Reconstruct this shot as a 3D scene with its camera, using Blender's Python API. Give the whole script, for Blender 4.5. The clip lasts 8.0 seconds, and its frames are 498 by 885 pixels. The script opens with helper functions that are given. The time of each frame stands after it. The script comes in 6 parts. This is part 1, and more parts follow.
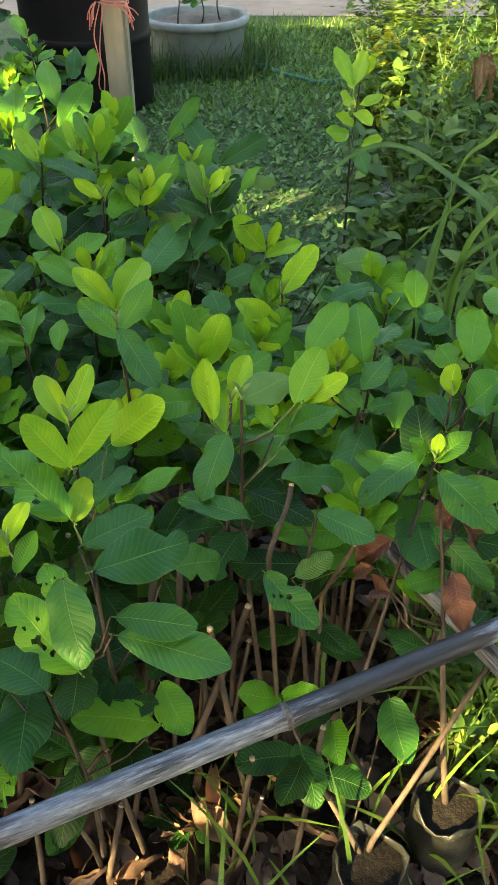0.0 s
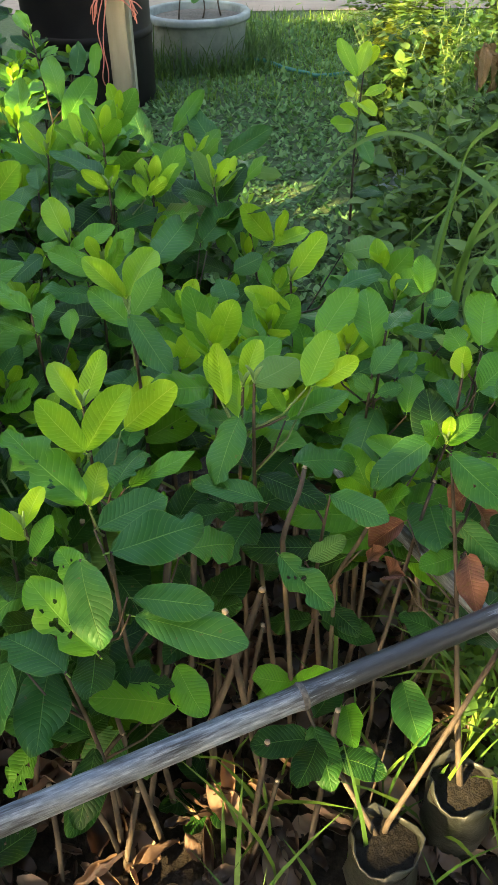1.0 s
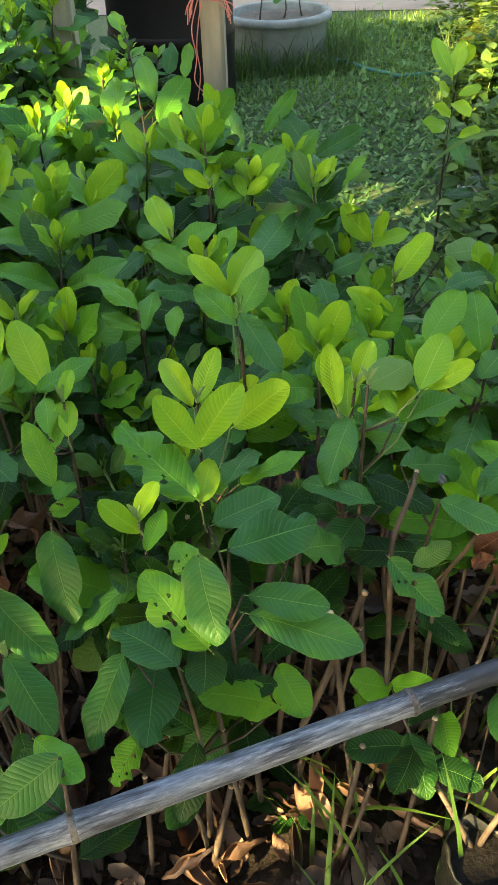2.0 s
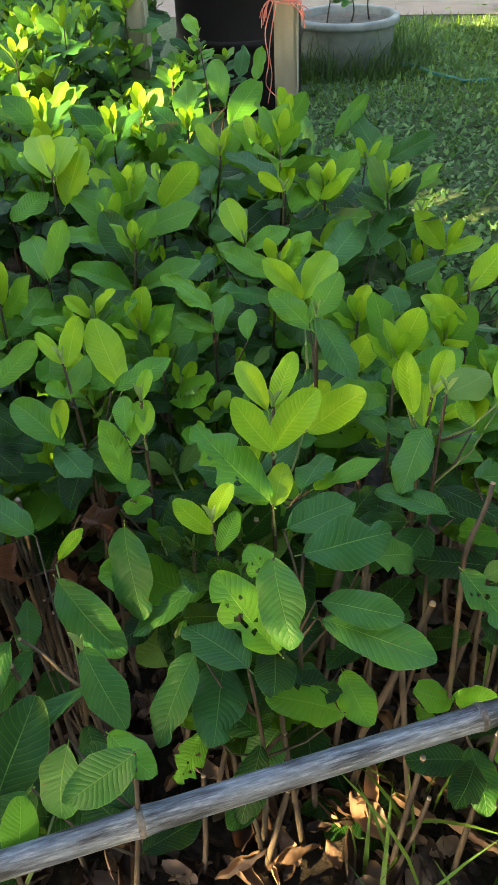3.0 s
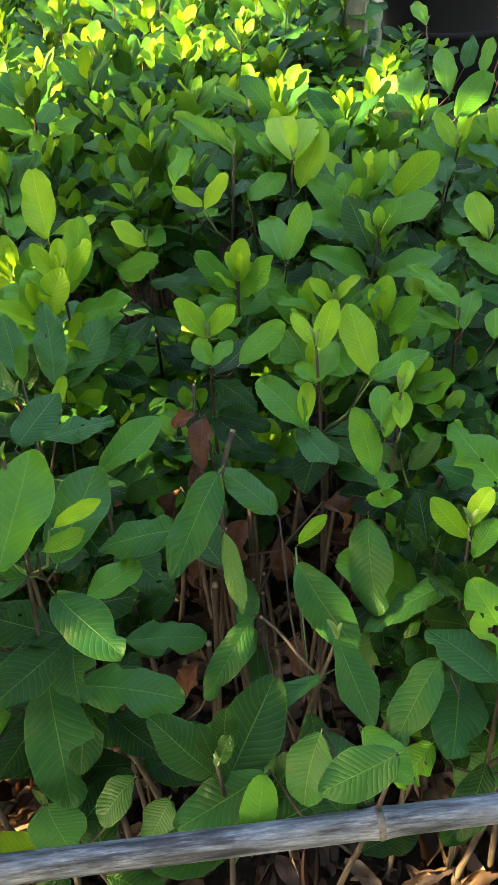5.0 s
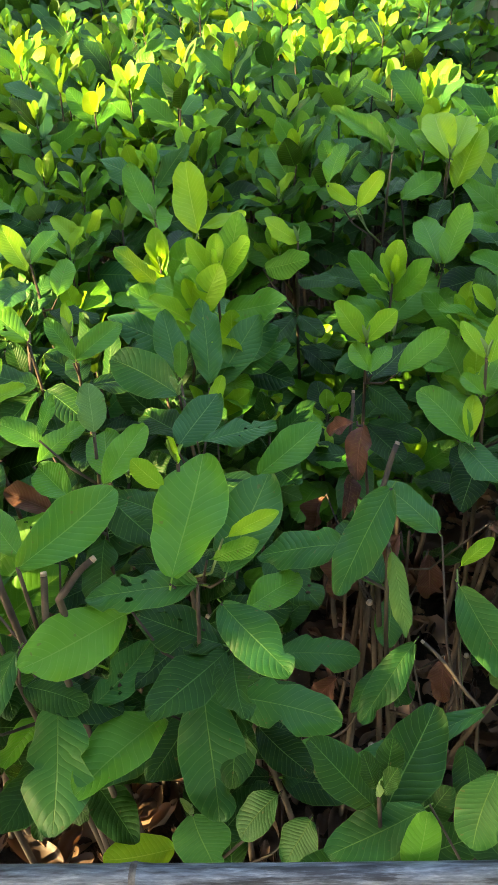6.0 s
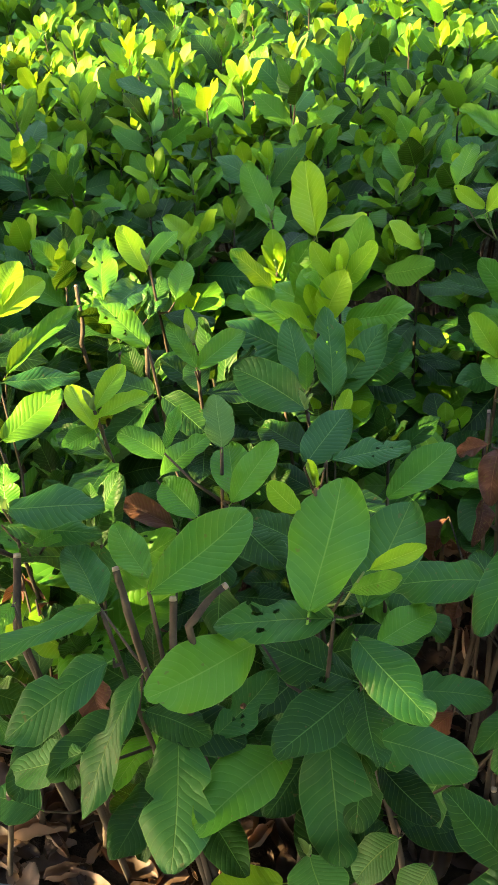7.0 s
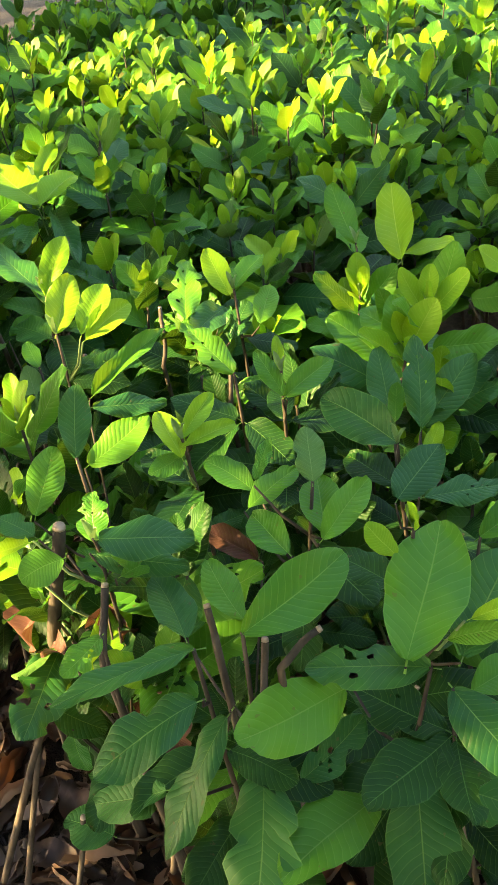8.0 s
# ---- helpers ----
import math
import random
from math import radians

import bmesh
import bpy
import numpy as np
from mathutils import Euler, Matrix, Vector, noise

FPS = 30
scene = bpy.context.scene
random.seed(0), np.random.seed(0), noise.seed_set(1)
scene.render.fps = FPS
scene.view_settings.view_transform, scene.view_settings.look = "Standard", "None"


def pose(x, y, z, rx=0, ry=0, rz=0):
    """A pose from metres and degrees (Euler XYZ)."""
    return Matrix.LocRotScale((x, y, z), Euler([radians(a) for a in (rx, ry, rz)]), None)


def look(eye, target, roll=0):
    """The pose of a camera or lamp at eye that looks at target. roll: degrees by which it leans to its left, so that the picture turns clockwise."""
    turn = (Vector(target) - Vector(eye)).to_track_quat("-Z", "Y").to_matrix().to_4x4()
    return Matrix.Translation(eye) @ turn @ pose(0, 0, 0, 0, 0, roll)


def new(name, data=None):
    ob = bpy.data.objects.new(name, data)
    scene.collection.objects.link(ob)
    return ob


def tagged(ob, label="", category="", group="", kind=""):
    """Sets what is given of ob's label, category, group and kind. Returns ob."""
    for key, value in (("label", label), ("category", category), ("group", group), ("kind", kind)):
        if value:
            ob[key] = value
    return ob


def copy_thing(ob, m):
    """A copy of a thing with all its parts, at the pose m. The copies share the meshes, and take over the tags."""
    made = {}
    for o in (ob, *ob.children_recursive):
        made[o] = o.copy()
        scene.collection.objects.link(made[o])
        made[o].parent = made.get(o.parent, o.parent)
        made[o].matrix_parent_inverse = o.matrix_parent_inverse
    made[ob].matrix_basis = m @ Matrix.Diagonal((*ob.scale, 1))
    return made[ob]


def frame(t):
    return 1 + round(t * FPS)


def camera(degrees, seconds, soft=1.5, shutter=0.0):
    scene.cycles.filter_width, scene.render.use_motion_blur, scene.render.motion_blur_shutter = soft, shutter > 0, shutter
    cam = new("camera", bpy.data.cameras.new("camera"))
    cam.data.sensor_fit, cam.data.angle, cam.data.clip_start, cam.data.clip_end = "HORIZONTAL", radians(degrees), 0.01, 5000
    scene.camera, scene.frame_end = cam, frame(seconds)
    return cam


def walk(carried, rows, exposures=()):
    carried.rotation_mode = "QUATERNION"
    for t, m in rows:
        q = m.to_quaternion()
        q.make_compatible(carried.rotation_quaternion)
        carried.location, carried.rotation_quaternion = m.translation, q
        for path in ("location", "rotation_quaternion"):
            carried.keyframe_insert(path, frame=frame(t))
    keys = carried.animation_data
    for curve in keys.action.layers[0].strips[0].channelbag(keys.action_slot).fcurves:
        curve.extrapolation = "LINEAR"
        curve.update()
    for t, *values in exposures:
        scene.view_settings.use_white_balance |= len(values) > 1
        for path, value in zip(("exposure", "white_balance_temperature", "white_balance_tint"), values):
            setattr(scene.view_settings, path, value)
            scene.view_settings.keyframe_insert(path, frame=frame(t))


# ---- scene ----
cam = camera(34.0, 8.0, soft=1.05)
METRES, EYE, TILT, LEAN, TURN = 0.5, 1.2, -38.0, 0.0, 0.0
ROWS = [
    (0.0, 0.0, 0.0, 0.0, -0.0, -0.0, -0.0),
    (0.5, 0.025, -0.0106, 0.0037, -0.53, 0.14, 0.66),
    (1.0, -0.0194, -0.0094, -0.0333, 0.3, -0.14, 0.67),
    (1.5, -0.0871, -0.0119, -0.029, 2.18, -0.08, -0.09),
    (2.0, -0.142, -0.0119, -0.0347, 4.32, -0.13, -1.1),
    (3.5, -0.2672, -0.0251, -0.0314, 9.37, -0.21, -4.74),
    (4.0, -0.3598, -0.0088, -0.0589, 11.88, -0.84, -6.49),
    (5.5, -0.5671, -0.0455, -0.073, 19.54, -2.26, -11.32),
    (6.0, -0.6735, -0.0323, -0.0752, 22.96, -3.33, -12.92),
    (6.5, -0.7611, -0.0113, -0.0745, 25.75, -4.28, -14.14),
    (7.0, -0.8227, -0.0031, -0.0626, 28.38, -5.02, -14.88),
    (7.5, -0.88, -0.0043, -0.0607, 30.79, -5.5, -15.45),
    (8.0, -0.9055, -0.0133, -0.0383, 32.56, -5.53, -16.07),
]
walk(cam, [(t, pose(0, 0, EYE, TILT, LEAN, TURN) @ pose(METRES * x, METRES * y, METRES * z, 90 + pitch, roll, yaw)) for t, x, y, z, yaw, pitch, roll in ROWS],
     exposures=((0.0, 3.06), (2.0, 3.10), (4.0, 3.04), (5.5, 3.22), (6.5, 3.18), (8.0, 3.06)))

SUN_DIR = Vector((-0.62, -0.66, 0.46)).normalized()   # from the place towards the sun


# ---- world and light ----
world = bpy.data.worlds.new("sky")
scene.world = world
world.use_nodes = True
_n = world.node_tree.nodes
_sky = _n.new("ShaderNodeTexSky")
_sky.sky_type = "NISHITA"
_sky.sun_disc = False
_sky.ozone_density = 0.35
_sky.dust_density = 2.5
_sky.sun_elevation = math.asin(SUN_DIR.z)
_sky.sun_rotation = math.atan2(SUN_DIR.x, SUN_DIR.y)
_n["Background"].inputs["Strength"].default_value = 0.15
world.node_tree.links.new(_sky.outputs[0], _n["Background"].inputs["Color"])

sun_data = bpy.data.lights.new("sun", "SUN")
sun_data.energy = 4.7
sun_data.angle = radians(0.5)
sun_data.color = (1.0, 0.76, 0.38)
sun = new("sun", sun_data)
sun.matrix_world = look(SUN_DIR * 30, (0, 0, 0))
scene.view_settings.use_white_balance = True
scene.view_settings.white_balance_temperature = 7500
scene.view_settings.white_balance_tint = 13.0


# ---- materials ----
def material(name):
    m = bpy.data.materials.new(name)
    m.use_nodes = True
    t = m.node_tree
    return m, t, t.nodes["Principled BSDF"]


def node(t, kind, **values):
    n = t.nodes.new(kind)
    for key, value in values.items():
        n.inputs[key].default_value = value
    return n


def math_node(t, op, a, b=0.5, c=0.0):
    n = t.nodes.new("ShaderNodeMath")
    n.operation = op
    for slot, v in zip(n.inputs, (a, b, c)):
        if isinstance(v, (int, float)):
            slot.default_value = v
        else:
            t.links.new(v, slot)
    return n.outputs[0]


def mix_colour(t, f, a, b, blend="MIX"):
    n = t.nodes.new("ShaderNodeMix")
    n.data_type, n.blend_type = "RGBA", blend
    for slot, v in zip((n.inputs[0], n.inputs[6], n.inputs[7]), (f, a, b)):
        if isinstance(v, (int, float)):
            slot.default_value = v
        elif isinstance(v, tuple):
            slot.default_value = (*v, 1.0)
        else:
            t.links.new(v, slot)
    return n.outputs[2]


def noise_node(t, scale, detail=4.0, rough=0.55, vector=None):
    n = node(t, "ShaderNodeTexNoise", Scale=scale, Detail=detail, Roughness=rough)
    if vector is not None:
        t.links.new(vector, n.inputs["Vector"])
    return n.outputs["Fac"]


def ramp(t, f, stops):
    n = t.nodes.new("ShaderNodeValToRGB")
    while len(n.color_ramp.elements) < len(stops):
        n.color_ramp.elements.new(0.5)
    for e, (p, c) in zip(n.color_ramp.elements, stops):
        e.position, e.color = p, (*c, 1.0)
    t.links.new(f, n.inputs[0])
    return n.outputs[0]


def bump(t, p, height, strength, distance):
    b = node(t, "ShaderNodeBump", Strength=strength, Distance=distance)
    t.links.new(height, b.inputs["Height"])
    t.links.new(b.outputs[0], p.inputs["Normal"])
    return b.outputs[0]


def leaf_material(name, dark, light, vein, through_light, rough=0.42, translucent=0.19, spots=0.15, relief_depth=0.33, gloss=0.23):
    """Blade with a pale midrib, side veins that run to the margin, mottling and small brown spots."""
    m, t, p = material(name)
    uv = node(t, "ShaderNodeUVMap")
    split = node(t, "ShaderNodeSeparateXYZ")
    t.links.new(uv.outputs[0], split.inputs[0])
    across = math_node(t, "ABSOLUTE", math_node(t, "SUBTRACT", split.outputs[0], 0.5))
    along = split.outputs[1]
    slant = math_node(t, "SUBTRACT", along, math_node(t, "MULTIPLY", across, 0.36))
    coord = node(t, "ShaderNodeTexCoord")
    wander = math_node(t, "MULTIPLY", noise_node(t, 2.5, 2.0, 0.5, coord.outputs["Object"]), 0.10)
    saw = math_node(t, "FRACT", math_node(t, "MULTIPLY", math_node(t, "ADD", slant, wander), 14.0))
    tri = math_node(t, "MULTIPLY", math_node(t, "ABSOLUTE", math_node(t, "SUBTRACT", saw, 0.5)), 2.0)
    side = math_node(t, "SMOOTH_MAX", math_node(t, "SUBTRACT", math_node(t, "MULTIPLY", tri, 6.0), 5.0), 0.0, 0.2)
    mid = math_node(t, "MAXIMUM", math_node(t, "SUBTRACT", 1.0, math_node(t, "MULTIPLY", across, 62.0)), 0.0)
    info = node(t, "ShaderNodeObjectInfo")
    shift = node(t, "ShaderNodeVectorMath")
    shift.operation = "ADD"
    t.links.new(coord.outputs["Object"], shift.inputs[0])
    wide = node(t, "ShaderNodeCombineXYZ")
    t.links.new(math_node(t, "MULTIPLY", info.outputs["Random"], 50.0), wide.inputs[0])
    t.links.new(wide.outputs[0], shift.inputs[1])
    blotch = noise_node(t, 3.0, 3.0, 0.6, shift.outputs[0])
    fine = noise_node(t, 30.0, 3.0, 0.6, shift.outputs[0])
    geo = node(t, "ShaderNodeNewGeometry")
    own = math_node(t, "FRACT", math_node(t, "ADD", info.outputs["Random"], geo.outputs["Random Per Island"]))
    tone = math_node(t, "ADD", math_node(t, "MULTIPLY", own, 0.75), math_node(t, "MULTIPLY", math_node(t, "SUBTRACT", blotch, 0.5), 0.9))
    n = math_node(t, "MINIMUM", math_node(t, "MAXIMUM", tone, 0.0), 1.0)
    c = mix_colour(t, n, dark, light)
    c = mix_colour(t, math_node(t, "MULTIPLY", side, 0.36), c, vein)
    c = mix_colour(t, math_node(t, "MULTIPLY", mid, 0.95), c, vein)
    # thin edge highlight along the margin, put into the colour
    rim = math_node(t, "MULTIPLY", math_node(t, "MAXIMUM", math_node(t, "SUBTRACT", across, 0.478), 0.0), 22.0)
    c = mix_colour(t, rim, c, vein)
    spot = math_node(t, "GREATER_THAN", noise_node(t, 11.0, 2.0, 0.5, shift.outputs[0]), 0.76 - spots * 0.3)
    c = mix_colour(t, math_node(t, "MULTIPLY", spot, 0.5), c, (0.13, 0.09, 0.03))
    t.links.new(c, p.inputs["Base Color"])
    t.links.new(math_node(t, "ADD", math_node(t, "MULTIPLY", fine, 0.2), rough - 0.1), p.inputs["Roughness"])
    p.inputs["Specular IOR Level"].default_value = gloss
    relief = math_node(t, "ADD", math_node(t, "MULTIPLY", math_node(t, "POWER", tri, 2.0), -0.55), math_node(t, "MULTIPLY", mid, -0.8))
    relief = math_node(t, "ADD", relief, math_node(t, "MULTIPLY", fine, 0.35))
    nrm = bump(t, p, relief, relief_depth, 0.0018)
    back = node(t, "ShaderNodeBsdfTranslucent")
    t.links.new(mix_colour(t, 0.55, c, through_light), back.inputs["Color"])
    t.links.new(nrm, back.inputs["Normal"])
    mixer = node(t, "ShaderNodeMixShader", Fac=translucent)
    t.links.new(p.outputs[0], mixer.inputs[1])
    t.links.new(back.outputs[0], mixer.inputs[2])
    t.links.new(mixer.outputs[0], t.nodes["Material Output"].inputs["Surface"])
    return m


LEAF_FULL = leaf_material("leaf_full_grown", (0.014, 0.098, 0.021), (0.044, 0.178, 0.030), (0.15, 0.30, 0.06), (0.22, 0.42, 0.02), rough=0.42, translucent=0.19)
# old leaves, with the shade under the canopy put into their colour
LEAF_OLD_SHADED = leaf_material("leaf_old_shaded", (0.0045, 0.030, 0.007), (0.021, 0.096, 0.015), (0.11, 0.25, 0.05), (0.20, 0.40, 0.02), rough=0.44, translucent=0.15, gloss=0.15)
LEAF_MID = leaf_material("leaf_half_grown", (0.042, 0.195, 0.016), (0.110, 0.325, 0.022), (0.20, 0.40, 0.06), (0.34, 0.54, 0.03), translucent=0.24)
LEAF_YOUNG = leaf_material("leaf_young", (0.135, 0.36, 0.014), (0.290, 0.50, 0.018), (0.40, 0.58, 0.08), (0.44, 0.64, 0.04), spots=0.0, translucent=0.27, relief_depth=0.20)
LEAF_PALE = leaf_material("leaf_pale_underside", (0.075, 0.19, 0.035), (0.13, 0.26, 0.05), (0.20, 0.34, 0.09), (0.25, 0.42, 0.06), rough=0.6)
LEAF_DEAD = leaf_material("leaf_dead", (0.055, 0.024, 0.018), (0.17, 0.080, 0.056), (0.22, 0.12, 0.08), (0.36, 0.15, 0.06), rough=0.6, translucent=0.12, spots=0.5)

LEAF_DRY = leaf_material("leaf_dry", (0.16, 0.10, 0.05), (0.34, 0.24, 0.13), (0.38, 0.28, 0.17), (0.40, 0.25, 0.10), rough=0.65, translucent=0.2, spots=0.4)


def bark_material(name, dark, light, scale=60.0):
    m, t, p = material(name)
    coord = node(t, "ShaderNodeTexCoord")
    stretch = node(t, "ShaderNodeMapping")
    stretch.inputs["Scale"].default_value = (1, 1, 0.2)
    t.links.new(coord.outputs["Object"], stretch.inputs[0])
    a = noise_node(t, scale, 5.0, 0.65, stretch.outputs[0])
    b = noise_node(t, scale * 0.2, 3.0, 0.5, coord.outputs["Object"])
    c = ramp(t, math_node(t, "ADD", math_node(t, "MULTIPLY", a, 0.6), math_node(t, "MULTIPLY", b, 0.4)), [(0.35, dark), (0.62, light)])
    t.links.new(c, p.inputs["Base Color"])
    p.inputs["Roughness"].default_value = 0.8
    bump(t, p, a, 0.5, 0.003)
    return m


STEM = bark_material("seedling_bark", (0.012, 0.009, 0.007), (0.090, 0.069, 0.046))
GREEN_STEM = bark_material("green_shoot", (0.09, 0.17, 0.05), (0.20, 0.28, 0.10))
CUT_WOOD = bark_material("cut_wood", (0.20, 0.15, 0.10), (0.42, 0.33, 0.24))


def simple(name, stops, scale, rough=0.7, metal=0.0, relief=0.3, distance=0.004, spec=0.4, stretch=(1, 1, 1)):
    m, t, p = material(name)
    coord = node(t, "ShaderNodeTexCoord")
    mapping = node(t, "ShaderNodeMapping")
    mapping.inputs["Scale"].default_value = stretch
    t.links.new(coord.outputs["Object"], mapping.inputs[0])
    a = noise_node(t, scale, 6.0, 0.65, mapping.outputs[0])
    b = noise_node(t, scale * 0.13, 3.0, 0.5, mapping.outputs[0])
    f = math_node(t, "ADD", math_node(t, "MULTIPLY", a, 0.55), math_node(t, "MULTIPLY", b, 0.45))
    t.links.new(ramp(t, f, stops), p.inputs["Base Color"])
    p.inputs["Roughness"].default_value, p.inputs["Metallic"].default_value = rough, metal
    p.inputs["Specular IOR Level"].default_value = spec
    bump(t, p, a, relief, distance)
    return m


def bamboo_material():
    """Grey weathered skin with black mould in blotches, long scratches and a few buff patches."""
    m, t, p = material("weathered_bamboo")
    coord = node(t, "ShaderNodeTexCoord")
    mapping = node(t, "ShaderNodeMapping")
    mapping.inputs["Scale"].default_value = (0.12, 1, 1)
    t.links.new(coord.outputs["Object"], mapping.inputs[0])
    streak = noise_node(t, 260.0, 5.0, 0.7, mapping.outputs[0])
    short = node(t, "ShaderNodeMapping")
    short.inputs["Scale"].default_value = (0.09, 1, 1)
    t.links.new(coord.outputs["Object"], short.inputs[0])
    blotch = noise_node(t, 95.0, 6.0, 0.75, short.outputs[0])
    wide = noise_node(t, 7.0, 2.0, 0.5, coord.outputs["Object"])
    c = ramp(t, streak, [(0.34, (0.045, 0.058, 0.078)), (0.53, (0.15, 0.185, 0.225)), (0.70, (0.36, 0.405, 0.44))])
    c = mix_colour(t, math_node(t, "MULTIPLY", wide, 0.14), c, (0.32, 0.29, 0.23))
    sep = node(t, "ShaderNodeSeparateXYZ")
    t.links.new(coord.outputs["Object"], sep.inputs[0])
    black = math_node(t, "SUBTRACT", 1.0, math_node(t, "MULTIPLY", math_node(t, "ABSOLUTE", math_node(t, "SUBTRACT", sep.outputs[0], 2.60)), 6.5))
    black = math_node(t, "MULTIPLY", math_node(t, "MAXIMUM", black, 0.0), 0.42)   # a long black stain past one joint
    mould = math_node(t, "ADD", math_node(t, "ADD", blotch, black), math_node(t, "MULTIPLY", wide, 0.55))
    mould = math_node(t, "MINIMUM", math_node(t, "MAXIMUM", math_node(t, "MULTIPLY", math_node(t, "SUBTRACT", mould, 0.75), 7.0), 0.0), 0.93)
    c = mix_colour(t, mould, c, (0.016, 0.016, 0.018))
    t.links.new(c, p.inputs["Base Color"])
    p.inputs["Roughness"].default_value = 0.42
    bump(t, p, math_node(t, "ADD", streak, blotch), 0.25, 0.0012)
    return m


BAMBOO = bamboo_material()
BAMBOO_DARK = simple("bamboo_node_ring", [(0.4, (0.06, 0.055, 0.05)), (0.6, (0.24, 0.22, 0.19))], 120.0)
BAG = simple("black_poly_bag", [(0.4, (0.008, 0.010, 0.009)), (0.6, (0.028, 0.033, 0.029))], 30.0, rough=0.40, relief=0.6, distance=0.006)
POTSOIL = simple("potting_soil", [(0.35, (0.004, 0.004, 0.003)), (0.65, (0.020, 0.016, 0.012))], 90.0, rough=0.95, relief=1.0, distance=0.012)
CONCRETE = simple("pale_concrete", [(0.3, (0.11, 0.13, 0.125)), (0.5, (0.23, 0.275, 0.265)), (0.7, (0.34, 0.39, 0.37))], 12.0, rough=0.85)
POST = simple("grey_post", [(0.3, (0.16, 0.16, 0.13)), (0.55, (0.28, 0.28, 0.23)), (0.75, (0.38, 0.37, 0.31))], 18.0, rough=0.85, stretch=(1, 1, 0.25))
DRUM = simple("black_plastic", [(0.3, (0.004, 0.004, 0.005)), (0.7, (0.010, 0.010, 0.011))], 8.0, rough=0.6, relief=0.1, spec=0.2)
PINK = simple("pink_raffia", [(0.3, (0.50, 0.14, 0.13)), (0.7, (0.72, 0.30, 0.26))], 60.0, rough=0.5)
HOSE = simple("green_hose", [(0.3, (0.01, 0.10, 0.07)), (0.7, (0.03, 0.20, 0.14))], 30.0, rough=0.35)
PLASTIC = simple("pale_plastic", [(0.3, (0.22, 0.30, 0.32)), (0.7, (0.42, 0.52, 0.55))], 14.0, rough=0.35, relief=0.4)


def foliage_material(name, dark, mid, light, lit, translucent=0.35):
    """For joined small leaves: each island has its own tone."""
    m, t, p = material(name)
    geo = node(t, "ShaderNodeNewGeometry")
    c = ramp(t, geo.outputs["Random Per Island"], [(0.0, dark), (0.55, mid), (1.0, light)])
    coord = node(t, "ShaderNodeTexCoord")
    c = mix_colour(t, math_node(t, "MULTIPLY", noise_node(t, 1.5, 3.0, 0.6, coord.outputs["Object"]), 0.55), c, dark)
    t.links.new(c, p.inputs["Base Color"])
    p.inputs["Roughness"].default_value = 0.5
    p.inputs["Specular IOR Level"].default_value = 0.35
    back = node(t, "ShaderNodeBsdfTranslucent")
    t.links.new(mix_colour(t, 0.5, c, lit), back.inputs["Color"])
    mixer = node(t, "ShaderNodeMixShader", Fac=translucent)
    t.links.new(p.outputs[0], mixer.inputs[1])
    t.links.new(back.outputs[0], mixer.inputs[2])
    t.links.new(mixer.outputs[0], t.nodes["Material Output"].inputs["Surface"])
    return m


LONG_GRASS = foliage_material("arching_grass", (0.05, 0.14, 0.04), (0.09, 0.21, 0.045), (0.20, 0.36, 0.05), (0.36, 0.55, 0.05))
LAWN = foliage_material("lawn_leaves", (0.022, 0.085, 0.026), (0.075, 0.205, 0.060), (0.24, 0.42, 0.15), (0.22, 0.42, 0.06))
GRASS = foliage_material("long_grass", (0.030, 0.085, 0.020), (0.075, 0.17, 0.030), (0.20, 0.34, 0.05), (0.32, 0.55, 0.04))
BUSH = foliage_material("bush_leaves", (0.07, 0.16, 0.04), (0.14, 0.27, 0.06), (0.24, 0.38, 0.08), (0.42, 0.52, 0.04))
DARK_GRASS = foliage_material("dark_grass", (0.014, 0.045, 0.014), (0.030, 0.085, 0.022), (0.08, 0.16, 0.04), (0.16, 0.32, 0.04))
DRY_SOIL = simple("dry_planter_soil", [(0.35, (0.10, 0.09, 0.075)), (0.65, (0.22, 0.20, 0.16))], 40.0, rough=0.95, relief=0.8, distance=0.01)
# bush leaves with the yellow of direct sun put into their colour
SUNLIT_BUSH = foliage_material("sunlit_bush_leaves", (0.16, 0.24, 0.03), (0.34, 0.42, 0.04), (0.50, 0.54, 0.06), (0.55, 0.58, 0.04))
WEED = foliage_material("weed_leaves", (0.022, 0.070, 0.018), (0.070, 0.17, 0.030), (0.22, 0.36, 0.06), (0.30, 0.50, 0.05))
TREE = foliage_material("tree_leaves", (0.03, 0.08, 0.02), (0.06, 0.13, 0.03), (0.10, 0.18, 0.04), (0.2, 0.35, 0.04), 0.2)
LITTER = foliage_material("leaf_litter", (0.020, 0.013, 0.010), (0.115, 0.072, 0.050), (0.42, 0.28, 0.19), (0.40, 0.15, 0.05), 0.08)


